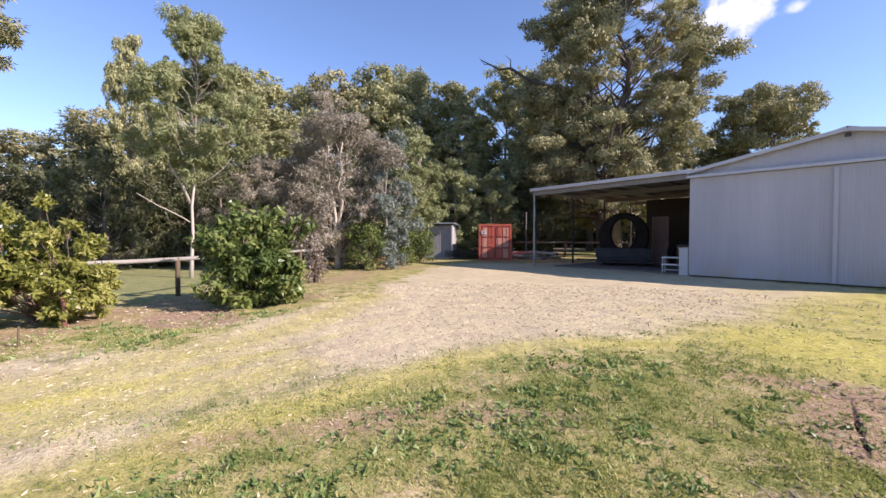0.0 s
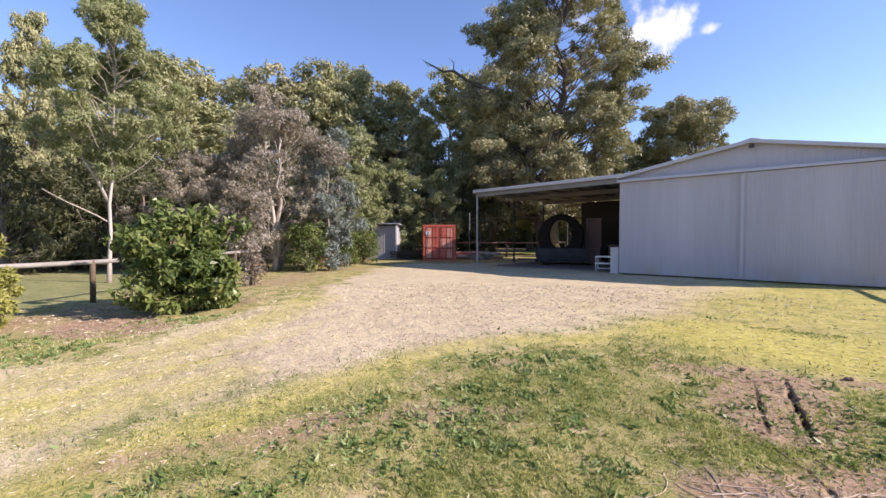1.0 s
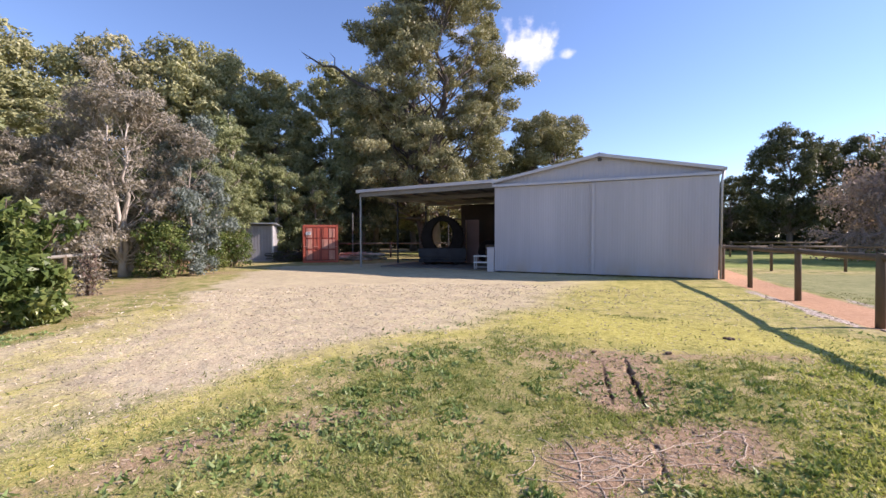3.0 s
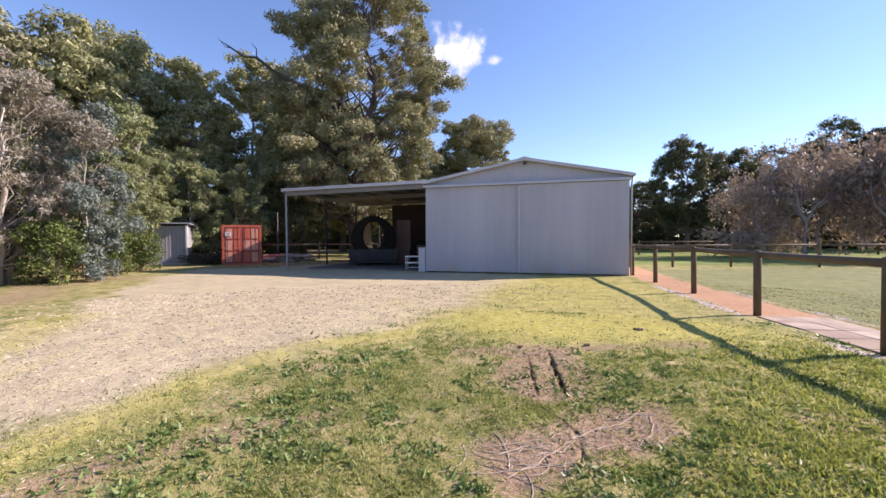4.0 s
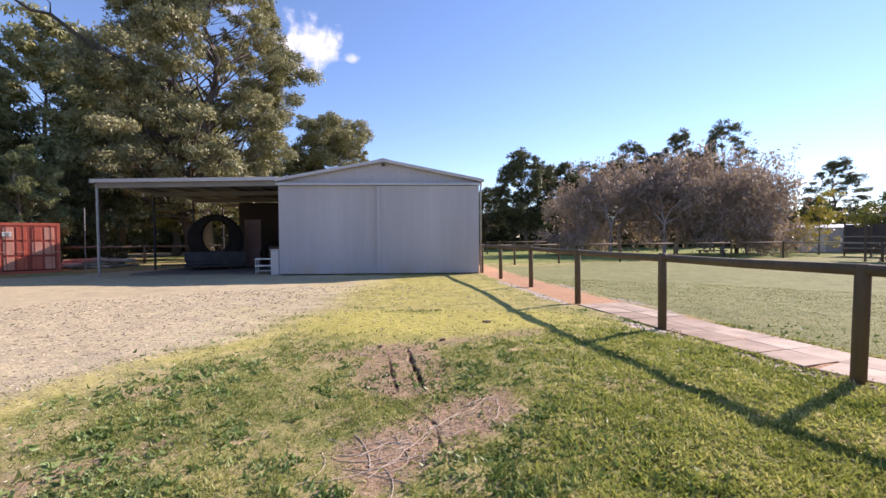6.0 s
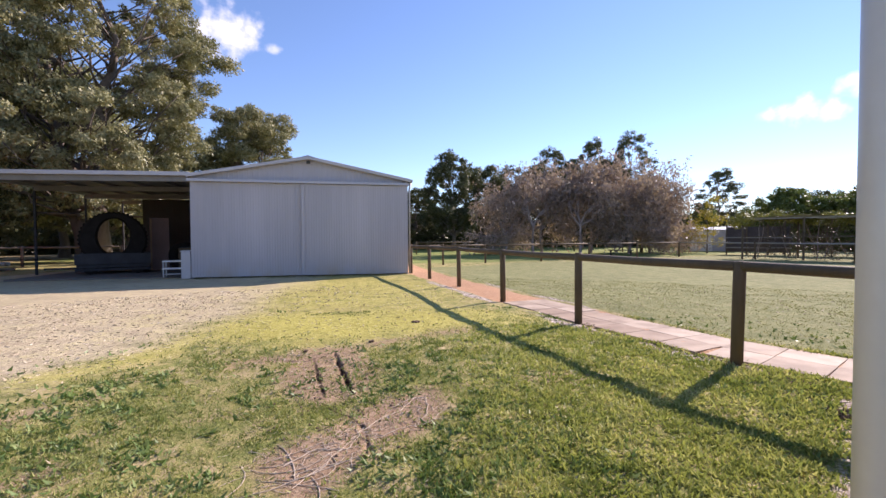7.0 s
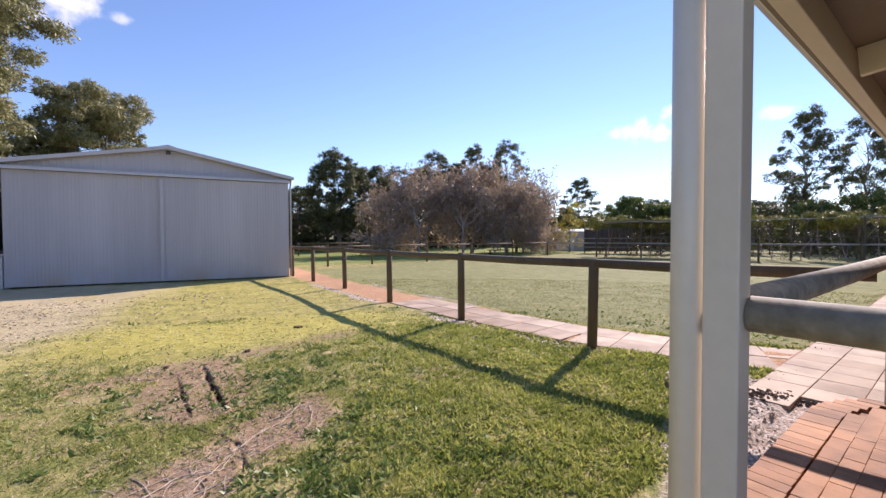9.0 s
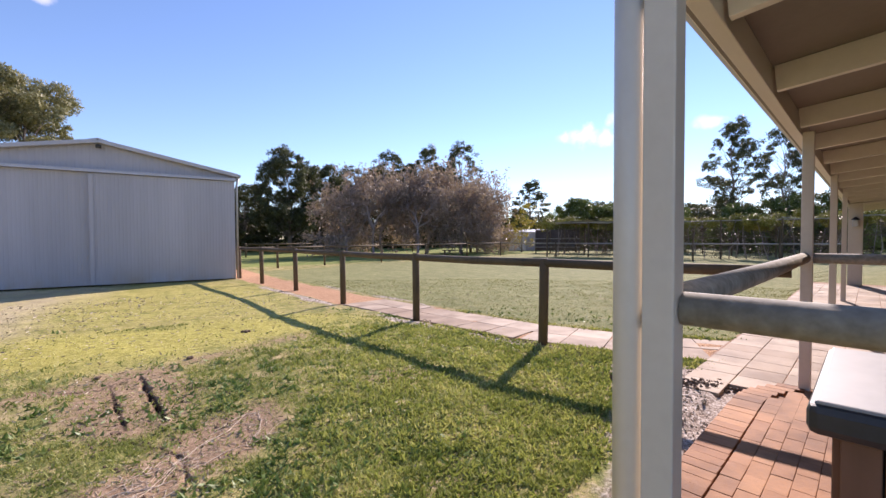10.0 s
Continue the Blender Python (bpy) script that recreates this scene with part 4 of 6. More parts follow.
# ---- shipping container ----
box = thing("shipping_container", "faded red steel shipping container with closed double doors", "container", Matrix.Translation((-18.15, 20.26, 0)) @ Matrix.Rotation(radians(40.5), 4, "Z"))
BW, BH, BL = 2.12, 2.34, 5.8
for sx in (-1, 1):
    sh = ribbed(BL, BH - 0.2, 0.28, 0.09, 0.04)
    part("side_panel", sh, RED_PAINT, box, m=pose(sx * (BW / 2 - 0.04), 0.06 if sx > 0 else BL, 0.1, 0, 0, 90 if sx > 0 else -90))
    part("corner_post", Shape().box((0.13, 0.13, BH), pose(sx * (BW / 2 - 0.065), 0.065, BH / 2), 0.012), RED_PAINT, box)
    part("corner_post", Shape().box((0.13, 0.13, BH), pose(sx * (BW / 2 - 0.065), BL, BH / 2), 0.012), RED_PAINT, box)
    door = part("door", Shape().box((BW / 2 - 0.14, 0.05, BH - 0.3), pose(sx * (BW / 4 - 0.065), 0.03, BH / 2), 0.01), RED_DARK, box)
    for zi in range(3):
        for xi in range(2):
            zz, xx = 0.48 + zi * 0.68, sx * (BW / 4 - 0.065) + (xi - 0.5) * 0.42
            pale = (zi, xi, sx) in ((2, 0, -1), (1, 0, -1), (1, 1, 1), (2, 1, 1), (1, 0, 1), (0, 1, 1), (0, 0, -1))
            part("panel", Shape().box((0.34, 0.03, 0.57), pose(xx, 0.006, zz), 0.008), RED_FADED if pale else RED_PAINT, door)
    for k in (0.18, 0.78):
        x = sx * (BW / 2 - 0.13) * k + sx * 0.02
        part("locking_bar", Shape().tube([(x, -0.012, 0.12), (x, -0.012, BH - 0.12)], 0.011, 8), RED_DARK, door)
        part("lever", Shape().box((0.3, 0.014, 0.03), pose(x + sx * 0.12, -0.02, 1.0), 0.004), RED_FADED, door)
part("marking_plate", Shape().box((0.3, 0.012, 0.2), pose(-0.72, -0.022, 1.82), 0.003), WHITE_PAINT, box, "small white marking plate")
bars = Shape()
for i in range(3):
    bars.box((0.2 - 0.04 * i, 0.004, 0.02), pose(-0.72, -0.031, 1.87 - 0.05 * i))
part("plate_bars", bars, DARK_STEEL, box, "dark bars of small print")
part("top_rail", Shape().box((BW - 0.27, 0.12, 0.13), pose(0, 0.06, BH - 0.065), 0.01), RED_PAINT, box)
part("bottom_rail", Shape().box((BW - 0.27, 0.12, 0.12), pose(0, 0.06, 0.06), 0.01), RED_PAINT, box)
part("roof_panel", Shape().box((BW - 0.14, BL - 0.1, 0.04), pose(0, BL / 2, BH - 0.05), 0.01), RED_PAINT, box)
part("back_panel", Shape().box((BW - 0.27, 0.05, BH), pose(0, BL, BH / 2), 0.01), RED_PAINT, box)

# ---- small hut ----
hut = thing("garden_hut", "small grey sheet-metal hut with a white corner post", "hut", Matrix.Translation((-22.9, 19.5, 0)) @ Matrix.Rotation(radians(38), 4, "Z"))
part("wall_sheet", ribbed(2.6, 2.3), HUT_GREY, hut, m=pose(-1.6, 0.06, 0.05))
part("wall_sheet", ribbed(2.4, 2.3), HUT_GREY, hut, m=pose(1.0, 0.1, 0.05, 0, 0, 90))
part("roof", Shape().box((3.1, 3.0, 0.07), pose(-0.3, 1.2, 2.42, -3, 0, 0), 0.01), CLAD_ROOF, hut)
part("corner_post", Shape().box((0.12, 0.12, 2.38), pose(1.02, -0.02, 1.19), 0.01), WHITE_PAINT, hut, "white corner post")
part("floor_slab", Shape().box((3.0, 2.8, 0.1), pose(-0.3, 1.1, 0.03), 0.02), CONCRETE, hut)


# ---- fences ----
def rail_fence(name, label, pts, post_h, post_r, rail_h, rail_r, mat, rail_mat, rails=1, square=False, last=True):
    fence = thing(name, label, "fence", Matrix())
    for i, (x, y) in enumerate(pts if last else pts[:-1]):
        rng = random.Random(i * 7 + len(pts))
        tilt = (rng.uniform(-0.02, 0.02), rng.uniform(-0.02, 0.02))
        s = Shape()
        top = Vector((x + tilt[0] * post_h, y + tilt[1] * post_h, post_h + rng.uniform(-0.02, 0.02)))
        if square:
            a = math.degrees(math.atan2(pts[min(i + 1, len(pts) - 1)][1] - pts[max(i - 1, 0)][1], pts[min(i + 1, len(pts) - 1)][0] - pts[max(i - 1, 0)][0]))
            s.box((post_r * 2, post_r * 2, post_h + 0.1), Matrix.Translation((x, y, post_h / 2 - 0.05)) @ Matrix.Rotation(radians(a), 4, "Z"), 0.008)
        else:
            s.tube([(x, y, -0.1), top - Vector((0, 0, 0.02)), top], [post_r, post_r, post_r * 0.8], 12)
        part("post", s, mat, fence, smooth=not square)
    for (ax, ay), (bx, by) in zip(pts, pts[1:]):
        for k in range(rails):
            z = rail_h - 0.45 * k
            a, b = Vector((ax, ay, z)), Vector((bx, by, z))
            d = (b - a).normalized()
            mid = a.lerp(b, 0.5) - Vector((0, 0, 0.01))
            part("rail", Shape().tube([a + d * post_r * 0.3, mid, b - d * post_r * 0.3], rail_r, 12), rail_mat, fence, smooth=True)
    return fence


FENCE = [(2.62, 18.3), (2.98, 15.75), (3.43, 13.0), (3.69, 9.71), (4.07, 6.86), (4.64, 4.2), (5.4, 1.52)]
rail_fence("log_rail_fence", "dark round-post fence with a single top log rail", FENCE, 1.26, 0.068, 1.19, 0.062, FENCE_WOOD, FENCE_WOOD, last=False)

# ---- far fences ----
rail_fence("paddock_fence", "dark timber post and rail fence beyond the lawn", [(3.2, 23.2), (5.2, 23.5), (8.0, 24.3), (12.0, 25.0), (16.0, 26.0), (20.5, 27.0), (25.0, 28.0)], 1.2, 0.06, 1.1, 0.05, FENCE_WOOD, FENCE_WOOD)
rail_fence("paddock_fence", "dark timber post and rail fence beside the lawn", [(25.0, 28.0), (26.5, 23.0), (27.6, 18.0), (28.6, 13.5), (30.5, 9.5), (33.0, 6.5)], 1.2, 0.06, 1.1, 0.05, FENCE_WOOD, RAIL_PALE)
rail_fence("paddock_fence", "far dark post and rail fence before the trees", [(6, 39), (12, 40), (18, 41), (24, 42), (30, 42), (36, 41), (42, 39)], 1.2, 0.07, 1.1, 0.06, FENCE_WOOD, FENCE_WOOD)
rail_fence("pale_rail_fence", "weathered timber fence with one bleached rail behind the citrus bushes", [(-11.2, -2.6), (-12.0, -0.2), (-12.83, 2.0), (-14.9, 4.7), (-16.8, 6.9), (-18.9, 9.2), (-21.5, 12.0)], 1.0, 0.06, 0.97, 0.055, FENCE_WOOD, RAIL_PALE)
rail_fence("pale_rail_fence", "far bleached post and rail fence before the woods", [(-30, 15), (-27, 20), (-24.5, 23), (-21.5, 25.5)], 1.2, 0.07, 1.1, 0.06, BARK, RAIL_PALE)
rail_fence("dark_rail_fence", "far weathered timber fence in the shade of the wood", [(-21.5, 25.5), (-18, 28), (-14, 30), (-9, 32)], 1.2, 0.07, 1.1, 0.06, BARK_DARK, BARK_DARK)
rail_fence("pale_rail_fence", "far timber fence behind the gum tree", [(-34, -6), (-33, -1), (-32, 4), (-31, 9)], 1.2, 0.07, 1.1, 0.06, FENCE_RED, RAIL_PALE)

# ---- veranda ----
VO = Vector((1.344, 0.667, 0))
VU, VR = Vector((0.983, 0.1836, 0)), Vector((0.1836, -0.983, 0))   # along the eaves, and in towards the house
VM = Matrix(((VU.x, -VR.x, 0, VO.x), (VU.y, -VR.y, 0, VO.y), (0, 0, 1, 0), (0, 0, 0, 1)))   # x along, -y towards the house
ver = thing("veranda", "cream timber veranda with exposed rafters and slender posts", "veranda", VM)
BEAM = 2.58
for i, s in enumerate((0.0, 4.14, 8.28, 12.42)):
    p = part("post", Shape().box((0.092, 0.092, BEAM), pose(s, 0, BEAM / 2), 0.006), CREAM, ver, "cream painted timber post")
    part("post_shoe", Shape().box((0.06, 0.06, 0.08), pose(s, 0, 0.0), 0.004), DARK_STEEL, p)
    part("cable", Shape().tube([(s + 0.056, -0.015, 0.1), (s + 0.056, -0.012, 1.5), (s + 0.056, -0.02, BEAM)], 0.007, 6), CREAM_PIPE, p)
part("pillar", Shape().box((0.34, 0.34, BEAM), pose(17.2, -0.1, BEAM / 2), 0.01), CREAM, ver)
part("eaves_beam", Shape().box((24.0, 0.08, 0.21), pose(11.9, 0.09, 2.655), 0.006), CREAM, ver)
part("gutter", Shape().box((24.2, 0.11, 0.1), pose(11.9, 0.2, 2.76), 0.02), CREAM_PIPE, ver)
for i in range(17):
    s = 0.94 + 1.385 * i
    part("rafter", Shape().box((0.055, 3.4, 0.175), pose(s, -1.66, 2.8, -5.5, 0, 0), 0.004), CREAM, ver)
part("roof_lining", Shape().box((24.1, 3.7, 0.03), pose(11.9, -1.6, 2.9, -5.5, 0, 0), 0.003), SOFFIT, ver, "brown lining board")
part("roof_sheet", Shape().box((24.4, 3.8, 0.03), pose(11.9, -1.6, 2.94, -5.5, 0, 0), 0.004), CLAD_ROOF, ver)
# the pipe that runs down beside the corner post
part("downpipe", Shape().tube([(-0.01, 0.1, 2.545), (-0.01, 0.1, 1.6), (-0.01, 0.1, 0.0)], 0.045, 20), CREAM_PIPE, ver, "round cream downpipe", smooth=True)
RAIL_Z = 1.335
part("log_rail", Shape().tube([(0.05, 0.02, RAIL_Z), (2.1, 0.025, RAIL_Z - 0.01), (4.14, 0.02, RAIL_Z)], [0.055, 0.056, 0.053], 16), LOG, ver, "grey round log rail", smooth=True)
part("log_rail", Shape().tube([(0.03, -0.05, RAIL_Z), (0.03, -1.4, RAIL_Z - 0.01), (0.03, -2.6, RAIL_Z)], [0.05, 0.052, 0.05], 16), LOG, ver, "grey round log rail", smooth=True)
part("log_rail", Shape().tube([(4.14, -0.05, RAIL_Z), (4.14, -1.4, RAIL_Z), (4.14, -2.6, RAIL_Z)], [0.05, 0.05, 0.05], 16), LOG, ver, "grey round log rail", smooth=True)
lantern = thing("wall_lantern", "small dark lantern on the veranda pillar", "lamp", VM @ pose(16.95, -0.1, 1.95))
part("cage", Shape().box((0.14, 0.14, 0.22), pose(0, 0, 0), 0.02), GLASS_LAMP, lantern)
part("cap", Shape().tube([(0, 0, 0.11), (0, 0, 0.2)], [0.11, 0.02], 10), DARK_STEEL, lantern)
part("arm", Shape().box((0.12, 0.03, 0.03), pose(0.07, 0, 0.12), 0.004), DARK_STEEL, lantern)
# unseen wall that closes the veranda; its brown lowers the bounce light
wall = part("wall_house", Shape().box((24.0, 0.2, 3.0), VM @ pose(12.0, -3.1, 1.5)), BOUNCE_BROWN)
tagged(wall, "unseen plain house wall, brown to cut bounce light under the veranda", "wall", kind="structure")

bench = thing("outdoor_bench_cabinet", "timber plank cabinet with a thick dark rounded lid and pale top", "cabinet", VM @ pose(0.83, -0.27, 0))
part("lid", Shape().box((1.2, 0.72, 0.13), pose(0.6, -0.36, 0.82), 0.035), LID, bench, "thick dark rounded lid")
part("lid_top", Shape().box((1.15, 0.67, 0.02), pose(0.6, -0.36, 0.884), 0.008), LID_TOP, bench, "pale dusty top panel")
part("body", Shape().box((0.98, 0.5, 0.72), pose(0.6, -0.36, 0.4), 0.01), DARK_STEEL, bench)
for i in range(8):
    part("plank", Shape().box((0.118, 0.03, 0.72), pose(0.17 + 0.123 * i, -0.09, 0.39), 0.005), PLANK, bench)
for i in range(4):
    part("plank", Shape().box((0.03, 0.118, 0.72), pose(0.09, -0.16 - 0.125 * i, 0.39), 0.005), PLANK, bench)

# ---- trees round the yard ----
SMALL_GUM = tree("gum_tree", "slender young gum with a pale forked trunk on the grass", "tree", [(4.3, 0.8), (5.2, 2.0), (6.4, 2.1), (7.8, 1.4), (9.0, 0.7), (9.6, 0.2)], 70, 0.52, 60000, (0.115, 0.034), GUM_PALE, BARK_PALE, 0.068, 11, lean=(0.15, 0.3), trunk_to=0.93, bare_to=2.6, fill=0.25, limb_r=0.3)
put(SMALL_GUM, -18.2, 3.25, 10)
fork = Shape()
rngf = np.random.default_rng(4)
limb(fork, rngf, (0, 0.02, 2.8), (-0.2, -1.35, 6.0), 0.055, 0.025, wob=0.03, sides=8)
limb(fork, rngf, (0, 0.0, 2.1), (-0.3, -1.6, 3.1), 0.026, 0.012, wob=0.05, sides=6)
part("limb", fork, BARK_PALE, SMALL_GUM, smooth=True)

BIG = tree("gum_tree", "tall spreading gum with bronze-green clumped foliage behind the carport", "tree",
           [(3.2, 5.0), (6.0, 6.8), (11, 7.9), (15, 7.6), (19, 6.6), (23, 4.8), (26, 2.0)], 165, 1.5, 225000, (0.2, 0.105), GUM_BROWN, BARK_DARK, 0.6, 21, trunks=2, trunk_to=0.8, bare_to=4.0, fill=0.42, limb_r=0.26, droop=0.25, flat=0.6)
put(BIG, -17.2, 33.6, 30, 0.96)
dead = Shape()
rngd = np.random.default_rng(9)
base = Vector((-6.0, -3.1, 15.0))
main = [base, Vector((-6.8, -3.7, 15.6)), Vector((-7.5, -4.6, 16.3)), Vector((-8.2, -5.3, 16.2)), Vector((-9.0, -5.9, 16.8)), Vector((-9.5, -6.6, 17.2))]
dead.tube(main, [0.16, 0.14, 0.12, 0.1, 0.07, 0.02], 7)
dead.tube([main[2], Vector((-7.4, -4.7, 17.0)), Vector((-7.7, -5.1, 17.4))], [0.06, 0.04, 0.01], 5)
dead.tube([main[4], Vector((-9.5, -5.9, 16.9)), Vector((-9.9, -6.4, 17.6))], [0.04, 0.03, 0.008], 5)
limb(dead, rngd, (-1.5, -0.5, 13.0), base, 0.22, 0.16, sides=7)
deadb = part("dead_branch", dead, BARK_DEAD, BIG, "bare dark dead branch")
deadb.matrix_basis = Matrix.Translation((0, 0, 0.8)) @ Matrix.Rotation(radians(-30), 4, "Z")

SIDE = tree("gum_tree", "rounded gum with layered foliage behind the shed", "tree", [(4, 3.0), (7, 4.4), (10.5, 4.8), (13.5, 3.8), (15.5, 1.6)], 84, 1.4, 76000, (0.24, 0.11), GUM_BROWN, BARK, 0.4, 31, trunks=2, bare_to=3, flat=0.6, fill=0.35)
put(SIDE, -10.6, 48.8, 0, 0.94, 0.95)

# woods: four kinds of gum, repeated
WOOD_A = tree("gum_tree", "tall dense olive-green gum in the dark wood", "tree", [(4.6, 3.0), (7, 4.6), (10, 4.6), (14, 3.6), (17.5, 1.4)], 66, 1.35, 28000, (0.3, 0.15), GUM, BARK, 0.36, 41, group="trees of the wood")
WOOD_B = tree("gum_tree", "tall narrow dark gum in the wood", "tree", [(4.2, 2.6), (6.5, 3.8), (11, 3.6), (15, 2.6), (18.5, 1.0)], 60, 1.3, 27000, (0.3, 0.15), GUM, BARK, 0.34, 42, group="trees of the wood")
WOOD_C = tree("gum_tree", "broad bronze-green gum at the edge of the wood", "tree", [(3.6, 3.0), (5.5, 4.6), (8, 5.0), (12, 3.8), (15, 1.4)], 66, 1.3, 28000, (0.29, 0.14), GUM_BROWN, BARK, 0.34, 43, group="trees of the wood")
WOOD_D = tree("wattle_tree", "low dense dark green wattle at the wood edge", "tree", [(0.2, 2.6), (2, 3.4), (4, 3.2), (6, 1.6)], 38, 1.0, 10500, (0.28, 0.09), GUM_DARK, BARK, 0.2, 44, group="trees of the wood")
put(WOOD_A, -38.5, 9.0, 0, 1.0, 0.82)
put(WOOD_B, -29.5, 34.5, 0, 1.0, 0.98)
put(WOOD_C, -36.0, 19.0, 0, 1.0, 1.0)
put(WOOD_D, -30.0, 7.0, 0, 1.1)
for kind, x, y, a, s, h in ((WOOD_A, -36, 26, 60, 1.0, 1.08), (WOOD_A, -40, 14, 130, 1.0, 0.95), (WOOD_C, -41, 2, 40, 1.0, 0.85), (WOOD_B, -33, 31, 200, 1.0, 0.98), (WOOD_A, -33.5, 22.5, 250, 0.95, 1.0),
                            (WOOD_B, -26, 37.5, 90, 0.95, 0.9), (WOOD_B, -25, 33, 30, 0.9, 0.8), (WOOD_C, -44, -4, 100, 1.0, 0.72), (WOOD_A, -24, 42, 300, 1.0, 0.95), (WOOD_C, -20.5, 40, 220, 0.9, 0.75), (WOOD_B, -30, 27.5, 150, 0.75, 0.7), (WOOD_C, -52, -9, 190, 1.0, 0.68),
                            (WOOD_C, -16, 46, 90, 1.0, 0.7), (WOOD_B, -34, 12, 20, 0.8, 0.62), (WOOD_B, -35, 5, 120, 0.8, 0.55), (WOOD_B, -26.5, 2.1, 150, 0.3, 0.6)):
    again(kind, x, y, a, s, h * (0.93 if y > 6 else 0.78 if x < -30 else 1.0))
for x, y, a, s, h in ((-32, 1.5, 40, 1.2, 1.05), (-33, -4.0, 100, 1.2, 0.85), (-27.5, 12.5, 190, 1.0, 1.0), (-27, 17, 250, 1.0, 1.1), (-26.5, 27.5, 20, 0.9, 0.9), (-22.5, 30.5, 80, 0.9, 0.95), (-30, 22, 300, 1.2, 1.2),
                      (-38, -9, 200, 1.2, 0.75), (-22, 48, 10, 1.0, 0.8), (-16, 55, 120, 1.1, 0.8), (-9, 57, 220, 1.1, 0.8), (-31, 4.5, 60, 0.8, 1.05), (-25.5, 1.0, 70, 0.75, 0.82), (-26.2, 5.0, 200, 0.75, 0.85)):
    again(WOOD_D, x, y, a, s, h)

# shrubs and small trees along the drive
GREY = tree("wattle_tree", "half-dead wattle with grey-brown withered foliage", "tree", [(0.8, 1.6), (2.4, 2.8), (4.4, 2.9), (6.0, 2.0), (7.2, 0.6)], 90, 0.6, 50000, (0.12, 0.045), DRY_LEAF, BARK_PALE, 0.13, 51, trunks=3, droop=0.2, fill=0.4, spread=1.3)
put(GREY, -19.0, 9.7, 0, 1.04)
again(GREY, -20.6, 7.0, 120, 0.8, 0.72)
BLUE = tree("blue_gum", "young gum with silver-blue rounded leaves", "tree", [(0.8, 0.7), (2.2, 1.15), (4.0, 1.05), (5.6, 0.35)], 40, 0.5, 22000, (0.1, 0.06), GUM_BLUE, BARK_PALE, 0.07, 52, droop=0.3)
put(BLUE, -17.4, 11.5, 0, 1.0, 1.1)
PALE = tree("gum_tree", "young light green gum beside the drive", "tree", [(1.2, 0.9), (3.0, 1.8), (5.0, 1.7), (6.6, 1.0), (7.6, 0.3)], 54, 0.6, 32000, (0.16, 0.055), GUM_PALE, BARK_PALE, 0.1, 53, trunks=2)
put(PALE, -25.0, 18.6, 0, 1.3, 1.18)
again(PALE, -24.4, 22.6, 140, 1.05, 0.95)
again(PALE, -22.6, 25.2, 250, 0.85, 0.85)
again(PALE, -21.2, 15.0, 60, 0.75, 0.72)
OVER = tree("gum_tree", "tall gum reaching over the weedy bed", "tree", [(7.6, 0.5), (8.3, 1.6), (9.1, 1.7), (9.8, 0.8)], 34, 0.6, 14000, (0.18, 0.06), GUM_BROWN, BARK_PALE, 0.22, 57, trunk_to=0.85, bare_to=6)
put(OVER, -20.4, -3.5)


def citrus(label, seed, x, y, h, w, leaves, mat, stem_mat=STEM, leaf=(0.085, 0.045), low=0.25):
    t = tree("citrus_bush", label, "bush", [(low, w * 0.75), (h * 0.35, w), (h * 0.7, w * 0.85), (h * 0.95, w * 0.4)], 80, h * 0.135, leaves, leaf, mat, stem_mat, 0.05, seed, trunks=3, droop=0.25, fill=0.28, flat=0.85, limb_r=0.16, tufts=12)
    return put(t, x, y)


citrus("round glossy dark green lime bush in the dirt bed", 61, -9.95, 3.1, 1.9, 1.12, 17000, CITRUS, leaf=(0.125, 0.068))
citrus("spreading yellow-green lemon bush in the weedy bed", 62, -10.3, -0.5, 1.48, 1.15, 27000, CITRUS_YELLOW)
citrus("spreading yellow-green lemon bush in the weedy bed", 69, -11.2, -2.4, 1.62, 1.15, 26000, CITRUS_YELLOW)
citrus("small upright citrus bush by the fence", 63, -17.3, 10.3, 2.3, 0.95, 9000, CITRUS)
citrus("small upright citrus bush by the fence", 64, -18.6, 13.0, 2.0, 0.9, 8000, CITRUS)
citrus("small upright citrus bush by the fence", 65, -19.9, 15.4, 2.1, 0.95, 8000, CITRUS)
citrus("stunted half-bare citrus sapling", 66, -13.5, 6.1, 1.1, 0.42, 500, DRY_LEAF)
guard = part("stem_guard", Shape().tube([(-9.55, -0.15, 0.0), (-9.56, -0.16, 0.55)], [0.04, 0.036], 10), STEM_RED)
tagged(guard, "rust-red tube round a citrus stem", "stem guard")
stake = part("garden_stake", Shape().tube([(-8.29, -0.61, -0.05), (-8.28, -0.6, 0.3)], [0.018, 0.015], 8), FENCE_WOOD)
tagged(stake, "short dark timber stake in the dirt", "stake")

# far left
tank = thing("water_tank", "round pale green water tank by the trees", "tank", pose(-27.0, -3.0, 0))
part("tank_wall", Shape().tube([(0, 0, 0), (0, 0, 2.1)], 2.0, 32), TANK, tank)
part("tank_lid", Shape().tube([(0, 0, 2.1), (0, 0, 2.5)], [2.05, 0.2], 32), TANK, tank)

# beside the container
pile = thing("timber_pile", "heap of weathered logs and planks on the ground", "wood pile", pose(-17.3, 23.4, 0))
rngp = np.random.default_rng(3)
for i in range(14):
    a, z = rngp.uniform(-25, 25), 0.1 + 0.16 * (i // 5)
    x, y, ln = rngp.normal() * 0.5, rngp.normal() * 0.4, rngp.uniform(1.2, 2.4)
    part("log", Shape().tube([(-ln / 2, 0, 0), (ln / 2, 0, 0)], rngp.uniform(0.06, 0.13), 8), LOG if i % 2 else BARK, pile, m=pose(x, y, z, 0, rngp.uniform(-4, 4), 35 + a))
